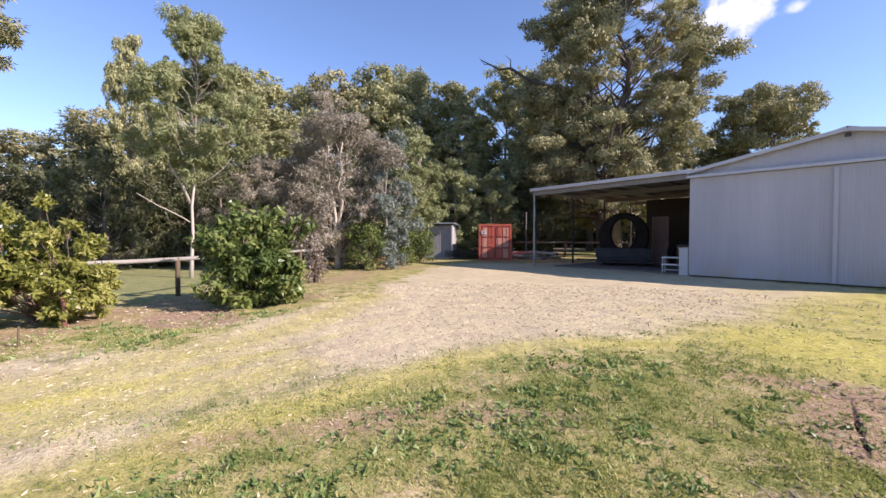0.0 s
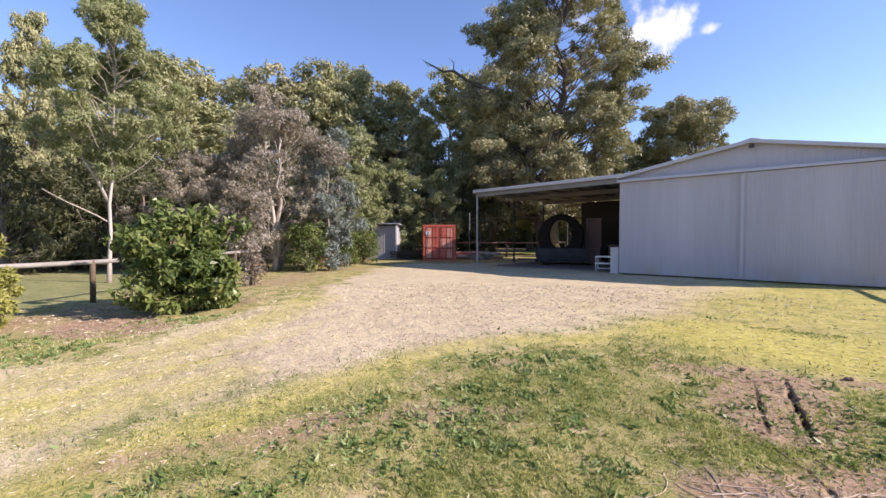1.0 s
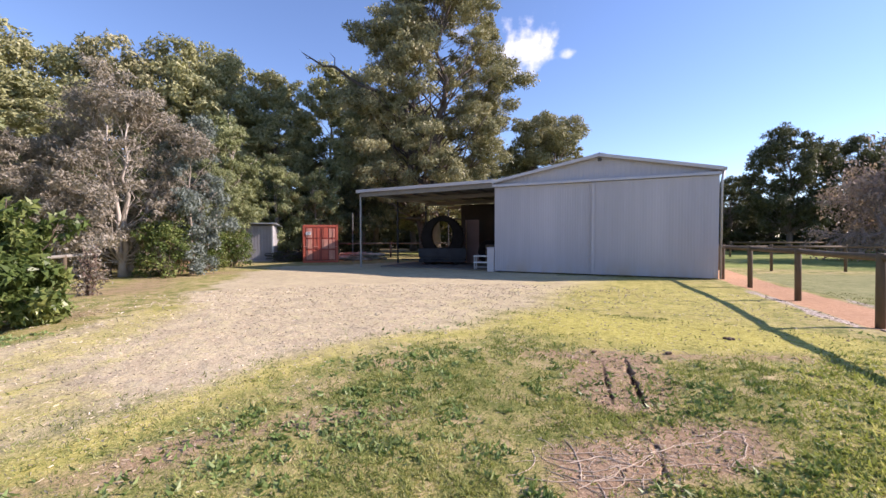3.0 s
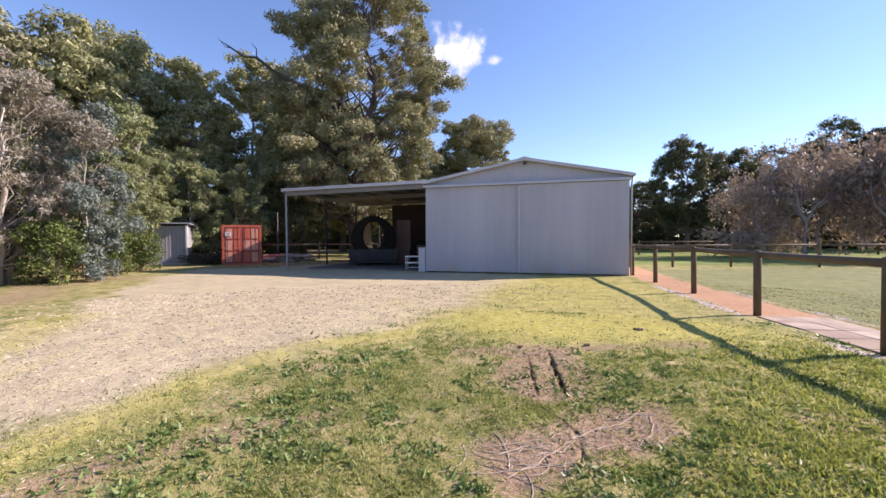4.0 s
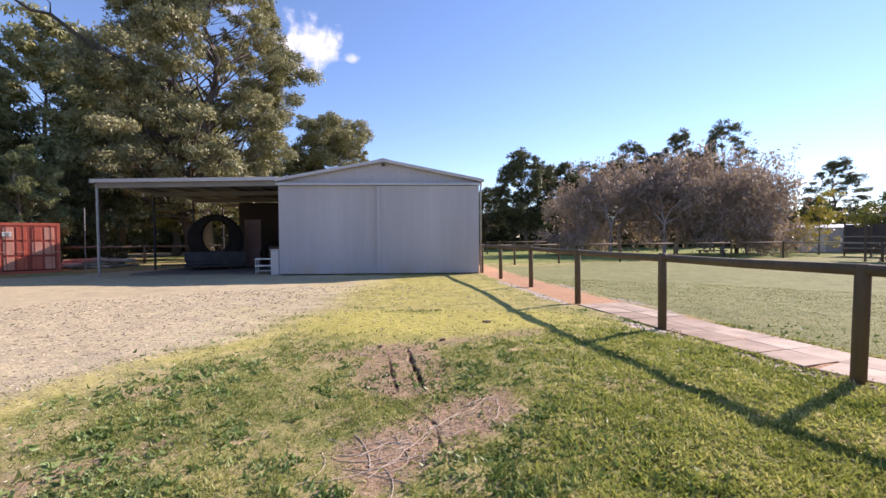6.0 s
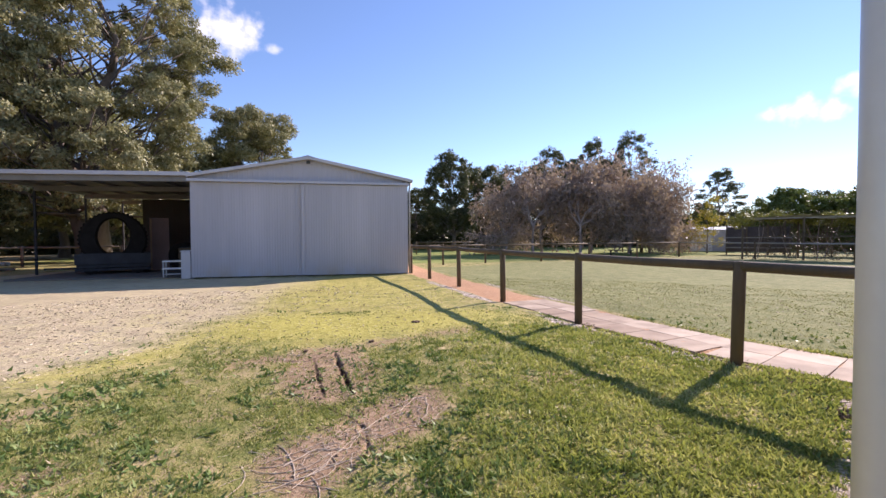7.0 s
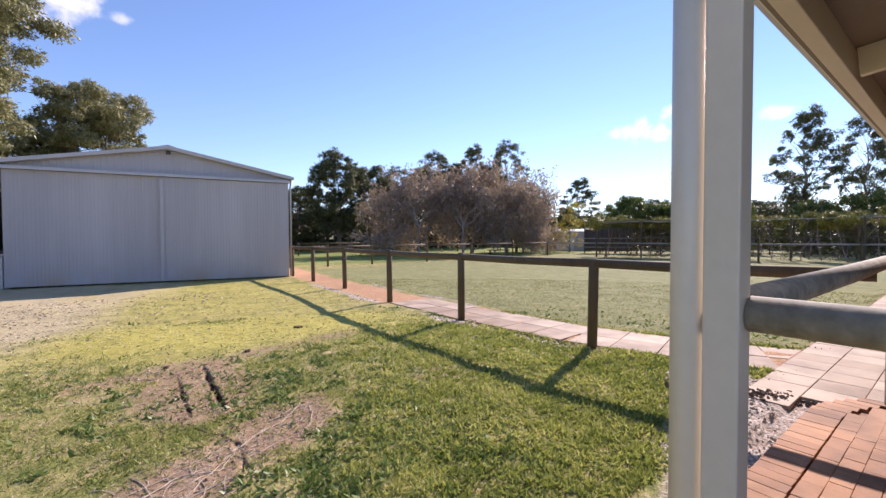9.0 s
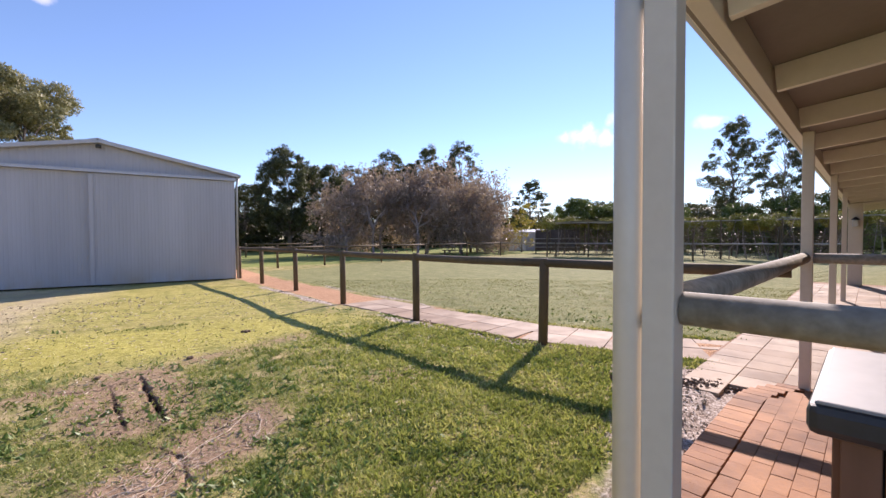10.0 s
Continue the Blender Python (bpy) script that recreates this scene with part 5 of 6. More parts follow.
pole = part("steel_pole", Shape().tube([(-16.55, 21.4, -0.1), (-16.55, 21.4, 3.1)], 0.026, 8), ZINC)
tagged(pole, "thin pale steel pole standing near the container", "pole")
# dark heap added to fill the low dark band between hut and container
logp = thing("brush_heap", "low dark heap of branches added to fill the dark band beside the container", "brush heap", pose(-20.7, 21.0, 0, 0, 0, 42))
sh = Shape()
for i in range(170):
    a = rngp.uniform(0, 3.14)
    c = Vector((rngp.uniform(-1.5, 1.5), rngp.normal() * 0.4, rngp.random() * 0.5 + 0.05))
    d = Vector((math.cos(a), math.sin(a), rngp.normal() * 0.2)) * rngp.uniform(0.3, 0.9)
    limb(sh, rngp, c - d, c + d, 0.035, 0.012, n=3, sides=5)
part("brushwood", sh, BARK_DEAD, logp)
heap = leaf_blades(rngp, [(rngp.uniform(-1.5, 1.5), rngp.normal() * 0.3, rngp.uniform(0.12, 0.4)) for _ in range(26)], [0.38] * 26, 5000, 0.13, 0.06, 0.3, 0.8)
part("cut_foliage", leaf_mesh("cut_foliage", heap, GUM_DARK), GUM_DARK, logp)

# ---- trees beyond the lawn ----
FAR_GUM = tree("gum_tree", "tall dark gum with layered clumps across the paddock", "tree", [(2.5, 2.2), (5, 3.4), (8, 3.8), (10.5, 3.0), (12.2, 1.2)], 84, 0.95, 32000, (0.3, 0.1), GUM_DARK, BARK, 0.32, 71)
put(FAR_GUM, 12.3, 50.0, 0, 0.9, 0.9)
again(FAR_GUM, 17.5, 53, 120, 0.85, 0.82)
again(FAR_GUM, 8.6, 56, 220, 0.9, 0.62)
LIGHT_GUM = tree("gum_tree", "open far gum with thin dark foliage", "tree", [(6, 1.6), (9, 3.0), (12, 3.6), (15, 2.6), (17.5, 0.9)], 60, 0.85, 13000, (0.3, 0.1), GUM_DARK, BARK, 0.3, 72, trunk_to=0.9)
put(LIGHT_GUM, 42.0, 57.0, 0, 1.0, 0.94)
again(LIGHT_GUM, 37.0, 60.0, 90, 0.9, 0.92)
again(LIGHT_GUM, 31.5, 62.0, 200, 1.0, 0.86)
again(LIGHT_GUM, 56.5, 22.4, 40, 0.85, 0.84)
again(LIGHT_GUM, 58.5, 18.0, 160, 0.75, 0.76)
again(LIGHT_GUM, 26, 66, 10, 1.0, 0.72)
for x, y, a, s, h in ((27.5, 58, 40, 0.9, 0.92), (33.0, 60, 150, 1.0, 1.02), (38.5, 57.5, 260, 0.9, 1.0), (22.5, 60, 310, 0.9, 0.8)):
    again(FAR_GUM, x, y, a, s, h)
again(LIGHT_GUM, 53, 52, 75, 0.9, 0.62)
for x, y, a, s, h in ((6, 62, 0, 1.6, 1.0), (14, 64, 70, 1.6, 0.95), (22, 66, 140, 1.7, 0.95), (30, 66, 200, 1.7, 1.0), (38, 65, 260, 1.7, 1.0), (46, 62, 320, 1.7, 0.95), (53, 57, 20, 1.6, 0.85), (58, 50, 100, 1.6, 0.8),
                      (61, 43, 170, 1.5, 1.2), (2, 60, 30, 1.4, 0.9), (62, 36, 50, 1.5, 1.3), (64, 29, 130, 1.5, 1.0), (62, 23, 210, 1.5, 0.95), (62, 16, 290, 1.5, 1.0), (66, 8, 10, 1.6, 1.5)):
    again(WOOD_D, x, y, a, s, h, label="dense dark green tree in the far wood")
SHRUB = tree("shrub", "broad light green shrub beyond the vines", "shrub", [(0.2, 2.0), (1.6, 2.6), (3.2, 2.2), (4.4, 0.9)], 34, 0.8, 12000, (0.18, 0.09), HEDGE, BARK, 0.14, 73, droop=0.2)
put(SHRUB, 47.0, 40.0, 0)
for x, y, a, s, h in ((50, 36, 50, 1.0, 0.95), (44, 45, 120, 0.9, 0.9), (47, 18, 200, 1.0, 0.9), (49, 14.5, 20, 1.0, 1.0), (45, 23, 90, 0.9, 0.85), (50, 11.0, 140, 1.1, 1.1)):
    again(SHRUB, x, y, a, s, h)
DOME = tree("shrub", "dense rounded dark green tree behind the vine frames", "tree", [(0.3, 2.2), (3.0, 2.9), (5.6, 2.5), (7.2, 0.9)], 44, 1.05, 22000, (0.26, 0.12), HEDGE, BARK, 0.2, 75, droop=0.2)
put(DOME, 47.5, 37.6, 0, 0.95, 0.84)
again(DOME, 50.5, 34.0, 90, 1.0, 0.76)
YEL = tree("shrub", "small shrub with yellow autumn leaves", "shrub", [(0.4, 1.0), (1.8, 1.5), (3.2, 1.1), (4.2, 0.4)], 20, 0.6, 2600, (0.14, 0.08), YELLOW_LEAF, BARK, 0.08, 74)
put(YEL, 32.5, 33.0, 0)


def bare_tree(seed, label, h=6.6, spread=3.0, leaves=2600):
    """A leafless tree: forking stems down to fine twigs, with some withered leaves."""
    rng = np.random.default_rng(seed)
    ob = thing("bare_tree", label, "tree", group="bare trees across the lawn")
    wood, fine, tips = Shape(), Shape(), []

    def grow(p, d, ln, r, depth):
        q = p + d * ln
        mid = p.lerp(q, 0.5) + Vector(rng.normal(size=3)) * ln * 0.06
        if depth < 3:
            wood.tube([p, mid, q], [r, r * 0.85, r * 0.66], 6 if depth < 2 else 4, caps=False)
        else:
            fine.tube([p, q], [r, r * 0.6], 3, caps=False)
        if depth >= 5:
            tips.append(q)
            return
        for _ in range(6 if depth == 0 else 4 if depth in (2, 3) else 3):
            nd = (d + Vector(rng.normal(size=3)) * (0.62 if depth < 2 else 0.75) + Vector((0, 0, 0.16 if depth < 2 else -0.04))).normalized()
            nd.x *= spread / 3.0
            nd.y *= spread / 3.0
            at = p.lerp(q, rng.uniform(0.55, 1.0)) if depth else p.lerp(q, rng.uniform(0.8, 1.0))
            grow(at, nd.normalized(), ln * rng.uniform(0.62, 0.92), r * 0.6, depth + 1)

    grow(Vector((0, 0, -0.1)), Vector((0, 0, 1)), h * 0.25, 0.14, 0)
    part("trunk", wood, TWIG, ob, smooth=True)
    part("twig_crown", fine, TWIG, ob)
    tips = np.array([tuple(t) for t in tips])
    q = leaf_blades(rng, tips, np.full(len(tips), 0.34), leaves, 0.24, 0.12, 0.4, 1.0)
    part("foliage", leaf_mesh("foliage", q, TWIG_LEAF), TWIG_LEAF, ob)
    return ob


BARE = bare_tree(81, "leafless fruit tree with purple-brown twigs and withered leaves", 9.4, 3.5, 5200)
put(BARE, 19.8, 33.6, 0, 1.0, 1.24)
BARE2 = bare_tree(82, "leafless broad tree with purple-brown twigs and withered leaves", 8.8, 3.8, 5200)
put(BARE2, 25.0, 34.0, 0, 1.0, 1.24)
for src, x, y, a, s, h in ((BARE, 16.0, 35.0, 70, 0.9, 0.95), (BARE2, 31.0, 37.5, 10, 0.8, 0.85), (BARE2, 13.9, 36.4, 240, 0.85, 0.78), (BARE2, 17.8, 37.0, 150, 1.0, 1.1), (BARE, 22.6, 36.5, 220, 1.1, 1.1), (BARE2, 27.4, 34.3, 60, 0.9, 1.02), (BARE, 28.6, 37.0, 300, 0.95, 1.0)):
    again(src, x, y, a, s, h * 1.24)



def far_woods(label, a0, a1, dist, high, count, mat, seed):
    """A belt of far trees that closes the horizon."""
    rng = np.random.default_rng(seed)
    cs, cr = [], []
    for i in range(460):
        a = radians(rng.uniform(a0, a1))
        d = dist + rng.uniform(-6, 6)
        top = high * (0.7 + 0.3 * math.sin(a * 23 + seed) * math.sin(a * 9))
        cs.append((math.sin(a) * d, math.cos(a) * d, 0.3 + (top - 0.3) * rng.random() ** 1.3))
        cr.append(rng.uniform(1.3, 2.4))
    q = leaf_blades(rng, cs, cr, count, 0.7, 0.3, 0.4, 0.9)
    return tagged(part("far_woods", leaf_mesh("far_woods", q, mat), mat), label, "woods", kind="stuff")


far_woods("dark green belt of far trees beyond the paddocks", -2, 90, 78, 6.5, 95000, GUM_DARK, 3)
far_woods("dark belt of trees behind the wood", -118, -4, 64, 9.0, 95000, GUM_DARK, 4)

# vine frames, netting shed and pens past the lawn
pen = thing("garden_shed", "long low pale sheet-metal shed beside the vines", "shed", pose(38.0, 37.4, 0, 0, 0, -46))
part("wall_box", Shape().box((4.8, 2.4, 2.3), pose(0, 0, 1.15), 0.02), CLAD, pen)
part("roof", Shape().box((5.0, 2.8, 0.06), pose(0, 0, 2.4, 7, 0, 0), 0.01), CLAD_ROOF, pen)
part("front_sheet", Shape().box((2.0, 0.04, 2.2), pose(-1.35, -1.23, 1.12), 0.005), WHITE_PAINT, pen, "white front sheet")
part("door", Shape().box((0.9, 0.03, 1.9), pose(1.2, -1.22, 0.97), 0.005), HUT_GREY, pen)
# dark netting added in place of bare vine twigs and the shade among them
net = thing("net_house", "brown netting on a timber frame, added for shaded bare vines", "net house", pose(33.6, 29.0, 0, 0, 0, -50))
for i in range(4):
    part("post", Shape().tube([(-2.1 + 1.4 * i, -0.9, -0.1), (-2.1 + 1.4 * i, -0.9, 2.55)], 0.06, 8), FENCE_WOOD, net)
for i in range(3):
    k = 8
    v = [(-2.1 + 1.4 * i + 1.4 * u / k, -0.86 + 0.05 * math.sin(u * 1.1 + i), z) for u in range(k + 1) for z in (0.25, 1.3, 2.35)]
    v += [(p[0], p[1] + 0.02, p[2]) for p in v]
    n0 = 3 * (k + 1)
    fs = [(3 * u + j, 3 * u + 3 + j, 3 * u + 4 + j, 3 * u + 1 + j) for u in range(k) for j in range(2)]
    part("netting", Shape().add(v, fs + [tuple(q + n0 for q in reversed(f)) for f in fs]), NET, net)
for z in (0.6, 1.45):
    part("rail", Shape().box((4.4, 0.06, 0.09), pose(0, -0.98, z), 0.01), RAIL_PALE, net)


def vine_frame(x, y, a, ln, wide, h, seed, leaves, cloth=False):
    rng = np.random.default_rng(seed)
    ob = thing("vine_trellis", "timber post trellis overgrown with yellow-green vines", "trellis", pose(x, y, 0, 0, 0, a), group="vine trellises")
    k = int(ln / 2.6) + 1
    for i in range(k):
        for j in (0, wide):
            part("post", Shape().tube([(i * ln / (k - 1), j, -0.1), (i * ln / (k - 1), j, h)], 0.06, 8), FENCE_WOOD, ob)
    for j in (0, wide * 0.5, wide):
        part("wire_rail", Shape().box((ln, 0.05, 0.06), pose(ln / 2, j, h - 0.03)), RAIL_PALE if j == 0 else FENCE_WOOD, ob)
    part("wire_rail", Shape().box((ln, 0.04, 0.05), pose(ln / 2, 0, h * 0.55)), FENCE_WOOD, ob)
    if cloth:
        k = 12
        v = [(ln * i / k, wide * j / 4, h + 0.1 - 0.12 * math.sin(math.pi * j / 4) - 0.05 * math.sin(i * 1.3)) for i in range(k + 1) for j in range(5)]
        v += [(p[0], p[1], p[2] - 0.02) for p in v]
        n0 = 5 * (k + 1)
        top = [(5 * i + j, 5 * i + 5 + j, 5 * i + 6 + j, 5 * i + 1 + j) for i in range(k) for j in range(4)]
        part("shade_cloth", Shape().add(v, top + [tuple(q + n0 for q in reversed(f)) for f in top]), HUT_GREY, ob, "grey sagging shade cloth")
    cs, cr = [], []
    for i in range(int(ln * 1.2)):
        px, py = rng.uniform(0, ln), rng.uniform(0, wide)
        stem = Shape()
        limb(stem, rng, (px, py, 0), (px + rng.normal() * 0.5, py + rng.normal() * 0.4, h), 0.035, 0.012, n=4, sides=4)
        part("stem", stem, TWIG, ob)
        for _ in range(4):
            cs.append((px + rng.normal() * 0.9, py + rng.normal() * 0.6, h + rng.normal() * 0.22 - 0.05))
            cr.append(rng.uniform(0.25, 0.55))
    q = leaf_blades(rng, cs, cr, leaves, 0.12, 0.09, 0.4, 0.7)
    part("foliage", leaf_mesh("foliage", q, VINE), VINE, ob)
    low = [(rng.uniform(0, ln), rng.uniform(0, wide), rng.uniform(0.2, h)) for _ in range(int(ln * 6))]
    q = leaf_blades(rng, low, rng.uniform(0.3, 0.7, len(low)), 4500, 0.2, 0.03, 0.3, 1.2)
    part("cane_tangle", leaf_mesh("cane_tangle", q, CANE), CANE, ob, "tangle of dry brown canes")
    return ob


vine_frame(26.0, 23.5, -48, 9.5, 3.5, 2.75, 91, 6000, True)
vine_frame(31.0, 16.5, -68, 10.0, 4.0, 2.7, 92, 13000)
vine_frame(34.0, 27.0, -50, 11.0, 3.0, 2.9, 93, 7000, True)
vine_frame(38.0, 15.0, -75, 9.0, 4.0, 3.0, 94, 11000)
for x, y, a in ((27.5, 36.5, 10), (22.0, 31.0, -20)):
    seat = thing("garden_bench", "low dark timber bench on the far grass", "bench", pose(x, y, 0, 0, 0, a))
    part("seat", Shape().box((2.0, 0.4, 0.07), pose(0, 0, 0.46), 0.01), FENCE_WOOD, seat)
    for sx in (-0.8, 0.8):
        part("leg", Shape().box((0.09, 0.34, 0.44), pose(sx, 0, 0.21), 0.01), FENCE_WOOD, seat)

# ---- grass, weeds, litter ----
rngg = np.random.default_rng(5)


def scatter(count, lo, hi, a0, a1, power=0.5):
    r = lo + (hi - lo) * rngg.random(count) ** (1 / power * 0.5)
    a = np.radians(rngg.uniform(a0, a1, count))
    return r * np.sin(a), r * np.cos(a)


def blades(name, label, count, lo, hi, tall, wide, mat, want, lie=0.9, power=0.62, rise=0.55, tuft=1, loose=0.02):
    x, y = scatter(max(count // tuft, 1), lo, hi, -104 if lo < 5 else 8, 88, power)
    if tuft > 1:
        spread = loose * np.repeat(rngg.uniform(0.5, 1.6, len(x)), tuft) * (1 + 0.06 * np.hypot(np.repeat(x, tuft), np.repeat(y, tuft)))
        x = np.repeat(x, tuft) + rngg.normal(size=len(spread)) * spread
        y = np.repeat(y, tuft) + rngg.normal(size=len(spread)) * spread
        count = len(x)
    g, mo, di, re, ch, la = regions(x, y)
    ux, uy = x - VO.x, y - VO.y
    on_brick = (ux * VU.x + uy * VU.y > -0.3) & (ux * VR.x + uy * VR.y > -0.8)
    keep = (rngg.random(count) < want(x, y, g, mo, di, re, ch, la)) & ~on_brick & ((y < 17.7) | (x > 3.4))
    x, y = x[keep], y[keep]
    z = relief(x, y) - 0.004
    k = len(x)
    base = np.stack([x, y, z], 1)
    up = rngg.normal(size=(k, 3)) * lie
    up[:, 2] = np.abs(up[:, 2]) * 0.6 * min(rise / 0.55, 1) + rise
    up /= np.linalg.norm(up, axis=1, keepdims=True)
    side = np.cross(up, rngg.normal(size=(k, 3)))
    side /= np.linalg.norm(side, axis=1, keepdims=True)
    s = rngg.uniform(0.5, 1.5, k)[:, None] * (1 + 0.03 * np.hypot(x, y))[:, None]
    up, side = up * tall * s, side * wide * s * (1 + 0.05 * np.hypot(x, y))[:, None]
    q = np.stack([base - side * 0.5, base + side * 0.5, base + up], 1)
    ob = part(name, leaf_mesh(name, q, mat), mat)
    return tagged(ob, label, "grass", kind="stuff")


def clumpy(x, y):
    return np.clip(0.55 + 1.7 * (wavy(x * 1.6, y * 1.6, 2.0) + 0.6 * wavy(x * 3.7, y * 3.7, 5.0)), 0.1, 1)


def weedy(x, y):
    """Patches in which broad weeds crowd out the grass."""
    n = wavy(x * 1.1 + 4, y * 1.3, 1.0) + 0.6 * wavy(x * 2.9, y * 3.3, 4.0) + 0.9 * wavy(x * 7.1, y * 7.7, 2.0)
    return np.clip((n + 0.02) * 1.7, 0, 0.8)


blades("grass", "short green weedy grass in the yard", 460000, 1.7, 9.0, 0.032, 0.008, BLADE,
       lambda x, y, g, mo, di, re, ch, la: np.clip(1.7 - 2 * la, 0, 1) * (1 - g) ** 2 * np.clip(1 - 1.25 * mo, 0.02, 1) * (1 - 0.9 * di) * (1 - re) * (1 - ch) * clumpy(x, y) * (1 - 0.7 * weedy(x, y)), tuft=16, loose=0.022)
blades("weeds", "flat broad-leaved dark green weeds in patches among the grass", 240000, 1.7, 9.5, 0.044, 0.02, WEED,
       lambda x, y, g, mo, di, re, ch, la: (1 - g) ** 3 * np.clip(1 - 2.2 * mo, 0, 1) * (1 - 0.9 * di) * (1 - re) * (1 - ch) * np.clip(1 - 0.9 * la, 0, 1) * weedy(x, y), lie=1.1, rise=0.5, tuft=9, loose=0.026)
blades("grass", "fine short grass close to the veranda", 300000, 1.6, 5.2, 0.02, 0.0045, BLADE,
       lambda x, y, g, mo, di, re, ch, la: (1 - g) ** 1.5 * np.clip(1 - mo, 0.1, 1) * (1 - 0.85 * di) * (1 - re) * (1 - ch) * (0.4 + 0.6 * clumpy(x, y)), tuft=12, loose=0.02)
blades("grass", "dense short turf beside the log fence", 400000, 1.6, 7.6, 0.04, 0.0145, TURF,
       lambda x, y, g, mo, di, re, ch, la: np.where(la < 0.6, np.clip(1.7 * la - 0.05, 0, 0.75), 0.0) * (1 - di) * (1 - re) * (1 - ch) * np.clip(1 - 0.7 * mo, 0, 1), tuft=10, loose=0.022)
blades("leaf_litter", "scattered dry leaves and bark chips on the yard", 120000, 1.7, 14.0, 0.031, 0.014, LITTER,
       lambda x, y, g, mo, di, re, ch, la: (0.22 + 0.6 * g + 0.5 * di + 1.0 * ch) * (1 - re) * (1 - 0.7 * la), lie=1.0, rise=0.06)

blades("lawn_grass", "mown pale green lawn beyond the path", 90000, 5.0, 16.0, 0.012, 0.01, LAWN_BLADE,
       lambda x, y, g, mo, di, re, ch, la: np.where((la > 0.6) & (re < 0.1), 0.9, 0.0), power=0.5)
# dry roots and clods on the dug patch
roots = Shape()
rngr = np.random.default_rng(8)
for i in range(150):
    a = rngr.uniform(0, 6.28)
    u = rngr.uniform(-1, 1)
    c = np.array([0.22 + 0.55 * u, 3.45 + 0.42 * u]) + rngr.normal(size=2) * 0.15
    if i % 4 == 0:
        c = np.array([-0.2, 2.85]) + rngr.normal(size=2) * 0.18
    ln = rngr.uniform(0.05, 0.22)
    if i % 12 == 0:
        ln, a = rngr.uniform(0.3, 0.6), 0.7 + rngr.normal() * 0.7
    bend = rngr.normal() * 0.6
    pts = []
    for k in range(7):
        u = k / 6 - 0.5
        b = a + bend * u
        x, y = c[0] + math.cos(b) * ln * u, c[1] + math.sin(b) * ln * u
        pts.append((x, y, float(relief(np.array([x]), np.array([y]))[0]) + 0.002 + 0.004 * abs(math.sin(9 * u + i))))
    r = rngr.uniform(0.0011, 0.0025)
    if i % 12 == 0:
        r = rngr.uniform(0.0028, 0.0042)
    roots.tube(pts, [r * 0.7, r, r, r, r, r, r * 0.5], 5)
for line, r in (([(0.43, 3.81), (0.55, 3.93), (0.68, 4.0), (0.76, 3.96), (0.75, 3.78), (0.7, 3.55), (0.56, 3.35)], 0.007), ([(0.1, 3.35), (0.28, 3.55), (0.48, 3.72), (0.66, 3.97), (0.9, 4.0)], 0.006),
                ([(-0.4, 2.98), (-0.2, 3.14), (0.02, 3.1), (0.12, 3.3), (0.1, 3.48)], 0.006), ([(-0.3, 2.7), (-0.1, 2.95), (0.1, 3.3), (0.24, 3.5)], 0.005), ([(0.2, 3.2), (0.42, 3.35), (0.7, 3.42), (0.95, 3.7)], 0.0045)):
    pts = []
    for (x0, y0), (x1, y1) in zip(line, line[1:]):
        for k in range(5):
            x, y = x0 + (x1 - x0) * k / 5 + rngr.normal() * 0.006, y0 + (y1 - y0) * k / 5 + rngr.normal() * 0.006
            pts.append((x, y, float(relief(np.array([x]), np.array([y]))[0]) + 0.008))
    roots.tube(pts, [0.68 * r * (1 - 0.5 * k / len(pts)) for k in range(len(pts))], 6)
tagged(part("dry_roots", roots, ROOT), "tangle of pale dry roots on bare earth", "roots", kind="stuff")


def lumps(name, label, mat, count, place, size):
    s = Shape()
    for i in range(count):
        x, y = place(i)
        r = size * rngr.uniform(0.5, 1.6)
        z = float(relief(np.array([x]), np.array([y]))[0]) + r * 0.2
        m = pose(x, y, z, rngr.uniform(0, 360), rngr.uniform(0, 360), rngr.uniform(0, 360)) @ Matrix.Diagonal((1, rngr.uniform(0.6, 1.0), rngr.uniform(0.5, 0.9), 1))
        v = [m @ (Vector(p) * r * rngr.uniform(0.8, 1.2)) for p in ((1, 0, 0), (-1, 0, 0), (0, 1, 0), (0, -1, 0), (0, 0, 1), (0, 0, -1))]
        s.add(v, [(0, 2, 4), (2, 1, 4), (1, 3, 4), (3, 0, 4), (2, 0, 5), (1, 2, 5), (3, 1, 5), (0, 3, 5)])
    return tagged(part(name, s, mat), label, name.replace("_", " "), kind="stuff")


lumps("earth_clods", "dark clods of earth thrown up beside the ruts", CLOD, 220, lambda i: (rngr.normal() * 0.45 - 0.1 + 0.4 * (i % 3 == 0), 4.4 + rngr.normal() * 0.75), 0.012)
lumps("pebbles", "loose pale pebbles on the gravel drive", PEBBLE, 2600, lambda i: (rngr.uniform(-7.0, -3.6), rngr.uniform(-0.8, 6.0)), 0.0065)
lumps("wood_chips", "pale chips along the edge of the paving", PEBBLE, 900, lambda i: ((lambda d, a: (d * math.sin(a), d * math.cos(a)))(rngr.uniform(1.8, 5.4), radians(58 + 9 * rngr.random()))), 0.012)
lumps("bark_mulch", "dark bark mulch at the edge of the slabs", CLOD, 420, lambda i: ((lambda u: (4.2 + 0.85 * u + rngr.normal() * 0.07, 2.75 - 1.1 * u ** 1.3 + rngr.normal() * 0.07))(rngr.random())), 0.022)
lumps("wood_chip", "dark chips along the fence line", CLOD, 500, lambda i: ((lambda u: (4.72 - 0.62 * u + rngr.normal() * 0.09, 3.4 + 3.6 * u))(rngr.random() ** 1.4)), 0.014)

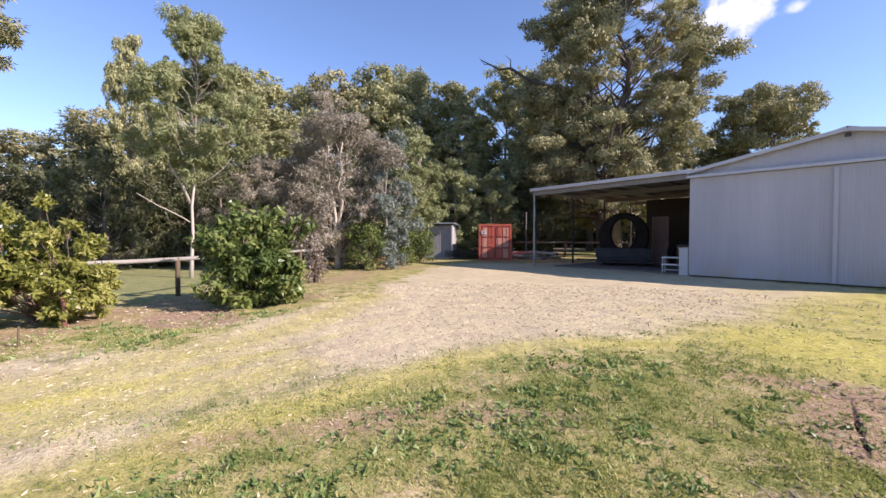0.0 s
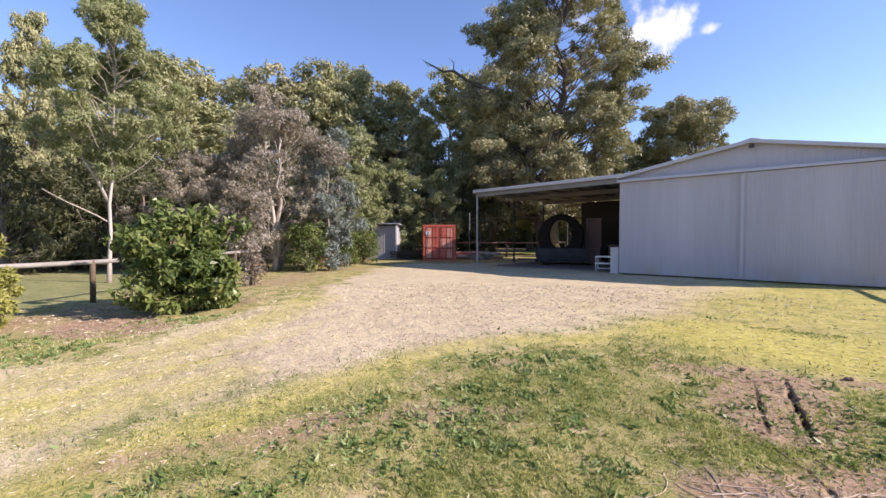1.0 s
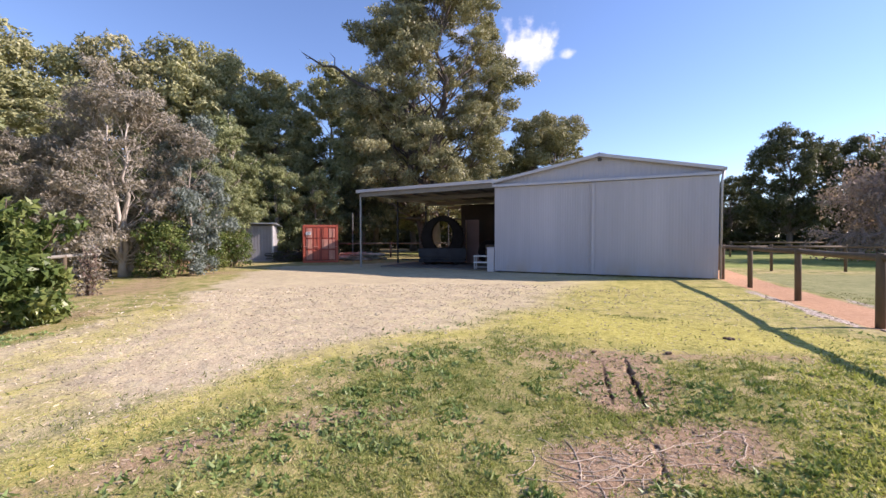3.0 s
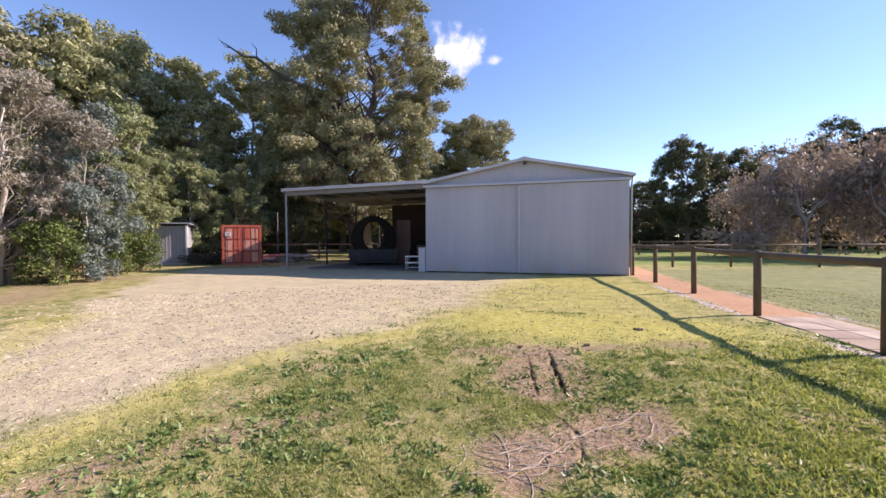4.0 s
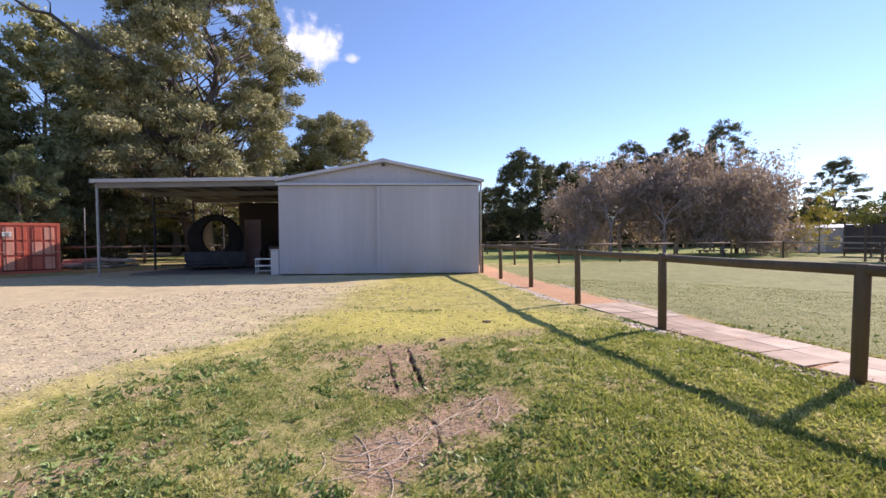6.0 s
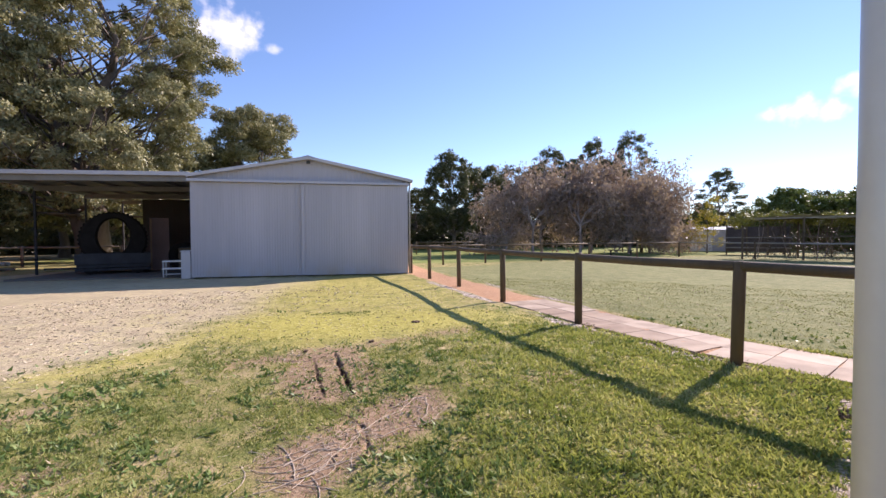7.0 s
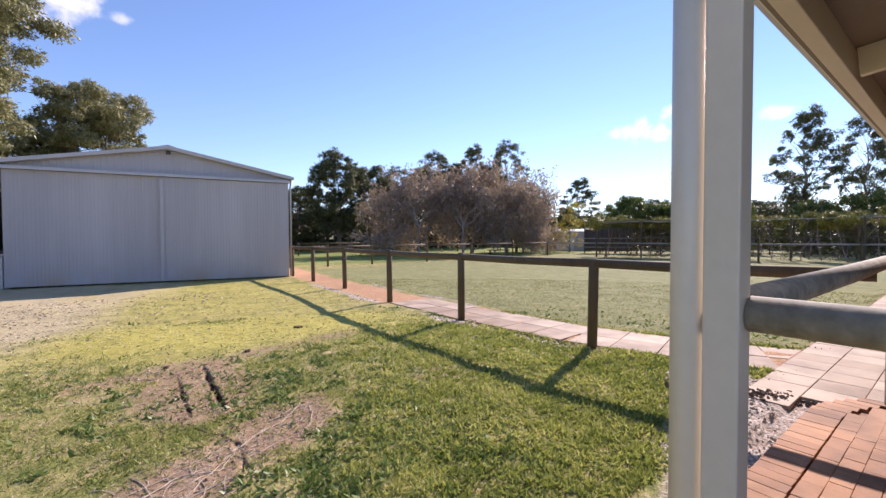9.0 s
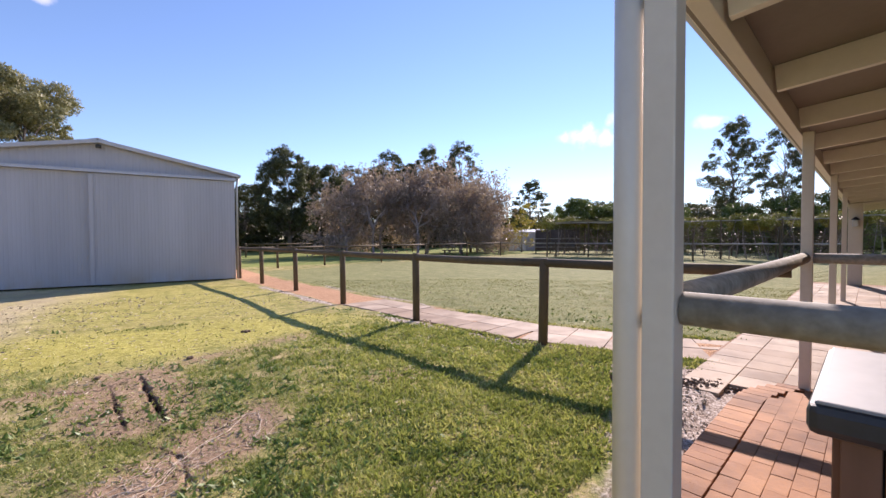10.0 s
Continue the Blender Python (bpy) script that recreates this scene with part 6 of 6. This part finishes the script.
for x, y, r in ((1.22, 7.55, 0.055), (0.35, 6.3, 0.045), (-0.55, 5.95, 0.04)):
    s = Shape()
    for k in range(5):
        s.box((r * rngr.uniform(0.8, 1.5), r, r * rngr.uniform(0.5, 0.9)), pose(x + rngr.normal() * r * 0.4, y + rngr.normal() * r * 0.4, r * 0.3, rngr.uniform(-30, 30), rngr.uniform(-30, 30), rngr.uniform(0, 180)), r * 0.25)
    tagged(part("clod", s, CLOD, smooth=True), "dark clod of earth on the mossy grass", "clod", group="loose clods")
pallet = thing("timber_pallet", "orange-brown timber pallet leaning behind the citrus bushes", "pallet", pose(-18.6, 12.0, 0, 0, 0, 50))
for i in range(5):
    part("board", Shape().box((0.12, 0.025, 0.95), pose(-0.36 + 0.18 * i, 0, 0.48, -8, 0, 0), 0.004), PALLET, pallet)
for z in (0.15, 0.5, 0.85):
    part("batten", Shape().box((0.86, 0.06, 0.08), pose(0, 0.045 + 0.14 * (z - 0.48), z, -8, 0, 0), 0.004), PALLET, pallet)

# ---- paving ----
joint = part("paving_bed", Shape().box((5.2, 3.42, 0.05), VM @ pose(2.0, -1.29, -0.025)).box((13.0, 2.45, 0.05), VM @ pose(11.1, -0.22, -0.026)), JOINT)
tagged(joint, "sandy bed and joints of the brick paving", "paving bed", kind="structure")
terrace = thing("pavement", "terracotta brick paving under and beside the veranda", "paving", VM, kind="structure")
brick_me = Shape().box((0.2288, 0.1132, 0.05), None, 0.004).mesh("brick", BRICK)
rngb = random.Random(12)
rest = Shape()
placed = 0


def edge_line(sx):
    return 0.455 - 0.5 * max(sx - 3.4, 0) ** 2


# a course of bricks set endways along the open edge
for i in range(38):
    sx = -0.15 + i * 0.1145
    part("brick", brick_me, BRICK, terrace, m=pose(sx, edge_line(sx) - 0.115, 0.003 + rngb.uniform(-0.002, 0.002), 0, 0, 88 + rngb.uniform(-1, 1)))
    placed += 1
for c in range(19):
    for r in range(24):
        sx, sy = -0.2 + c * 0.23 + (0.115 if r % 2 else 0), 0.159 - r * 0.1145
        if sy > edge_line(sx) - 0.285 or (sy < -1.6 and sx > 1.0):
            continue
        at = pose(sx, sy, 0.001 + rngb.uniform(-0.002, 0.002), rngb.uniform(-0.8, 0.8), rngb.uniform(-0.8, 0.8), rngb.uniform(-0.7, 0.7))
        if placed < 300:
            part("brick", brick_me, BRICK, terrace, m=at)
            placed += 1
        else:
            rest.box((0.2288, 0.1132, 0.05), at)
tagged(part("far_paving", rest, BRICK), "terracotta brick paving under the veranda", "paving", kind="stuff").matrix_basis = VM
walkway = thing("pavement", "pale pink slab paving along the open veranda", "paving", VM, kind="structure")
tile_me = Shape().box((0.394, 0.394, 0.05), None, 0.006).mesh("slab", SLAB)
for c in range(32):
    for r in range(6):
        sx, sy = 4.42 + c * 0.4, 0.78 - r * 0.4
        part("slab", tile_me, SLAB, walkway, m=pose(sx, sy, -0.018 + rngb.uniform(-0.002, 0.002), rngb.uniform(-0.5, 0.5), rngb.uniform(-0.5, 0.5), 0))
for sx, sy in ((4.02, 0.78), (4.02, 0.38), (3.62, 0.78)):
    part("slab", tile_me, SLAB, walkway, m=pose(sx, sy, -0.018 + rngb.uniform(-0.002, 0.002), 0, 0, rngb.uniform(-1, 1)))
footpath = thing("pavement", "pale pink slab path along the log fence", "path", kind="structure")
slab_me = Shape().box((0.59, 0.59, 0.05), None, 0.008).mesh("slab", SLAB)
mid = [Vector((x, y, 0)) for x, y in PATH_MID[:5]]
run, k = 0.0, 0
for a, b in zip(mid, mid[1:]):
    d = (b - a)
    ln = d.length
    d.normalize()
    t = Vector((d.y, -d.x, 0))
    u = (0.6 - run % 0.6) % 0.6
    while u < ln:
        for side in (-0.9, -0.3, 0.3):
            p = a + d * u + t * side
            q = VM.inverted() @ p
            if (side == -0.9 and a is not mid[0]) or (q.x > 4.0 and q.y < 0.98):
                continue
            part("slab", slab_me, SLAB, footpath, m=pose(p.x, p.y, (-0.021 if q.x < 3.8 or q.y > 1.45 else -0.029) + rngb.uniform(-0.003, 0.003), rngb.uniform(-0.6, 0.6), rngb.uniform(-0.6, 0.6), math.degrees(math.atan2(d.y, d.x)) + rngb.uniform(-1, 1)))
        u += 0.6
    run += ln
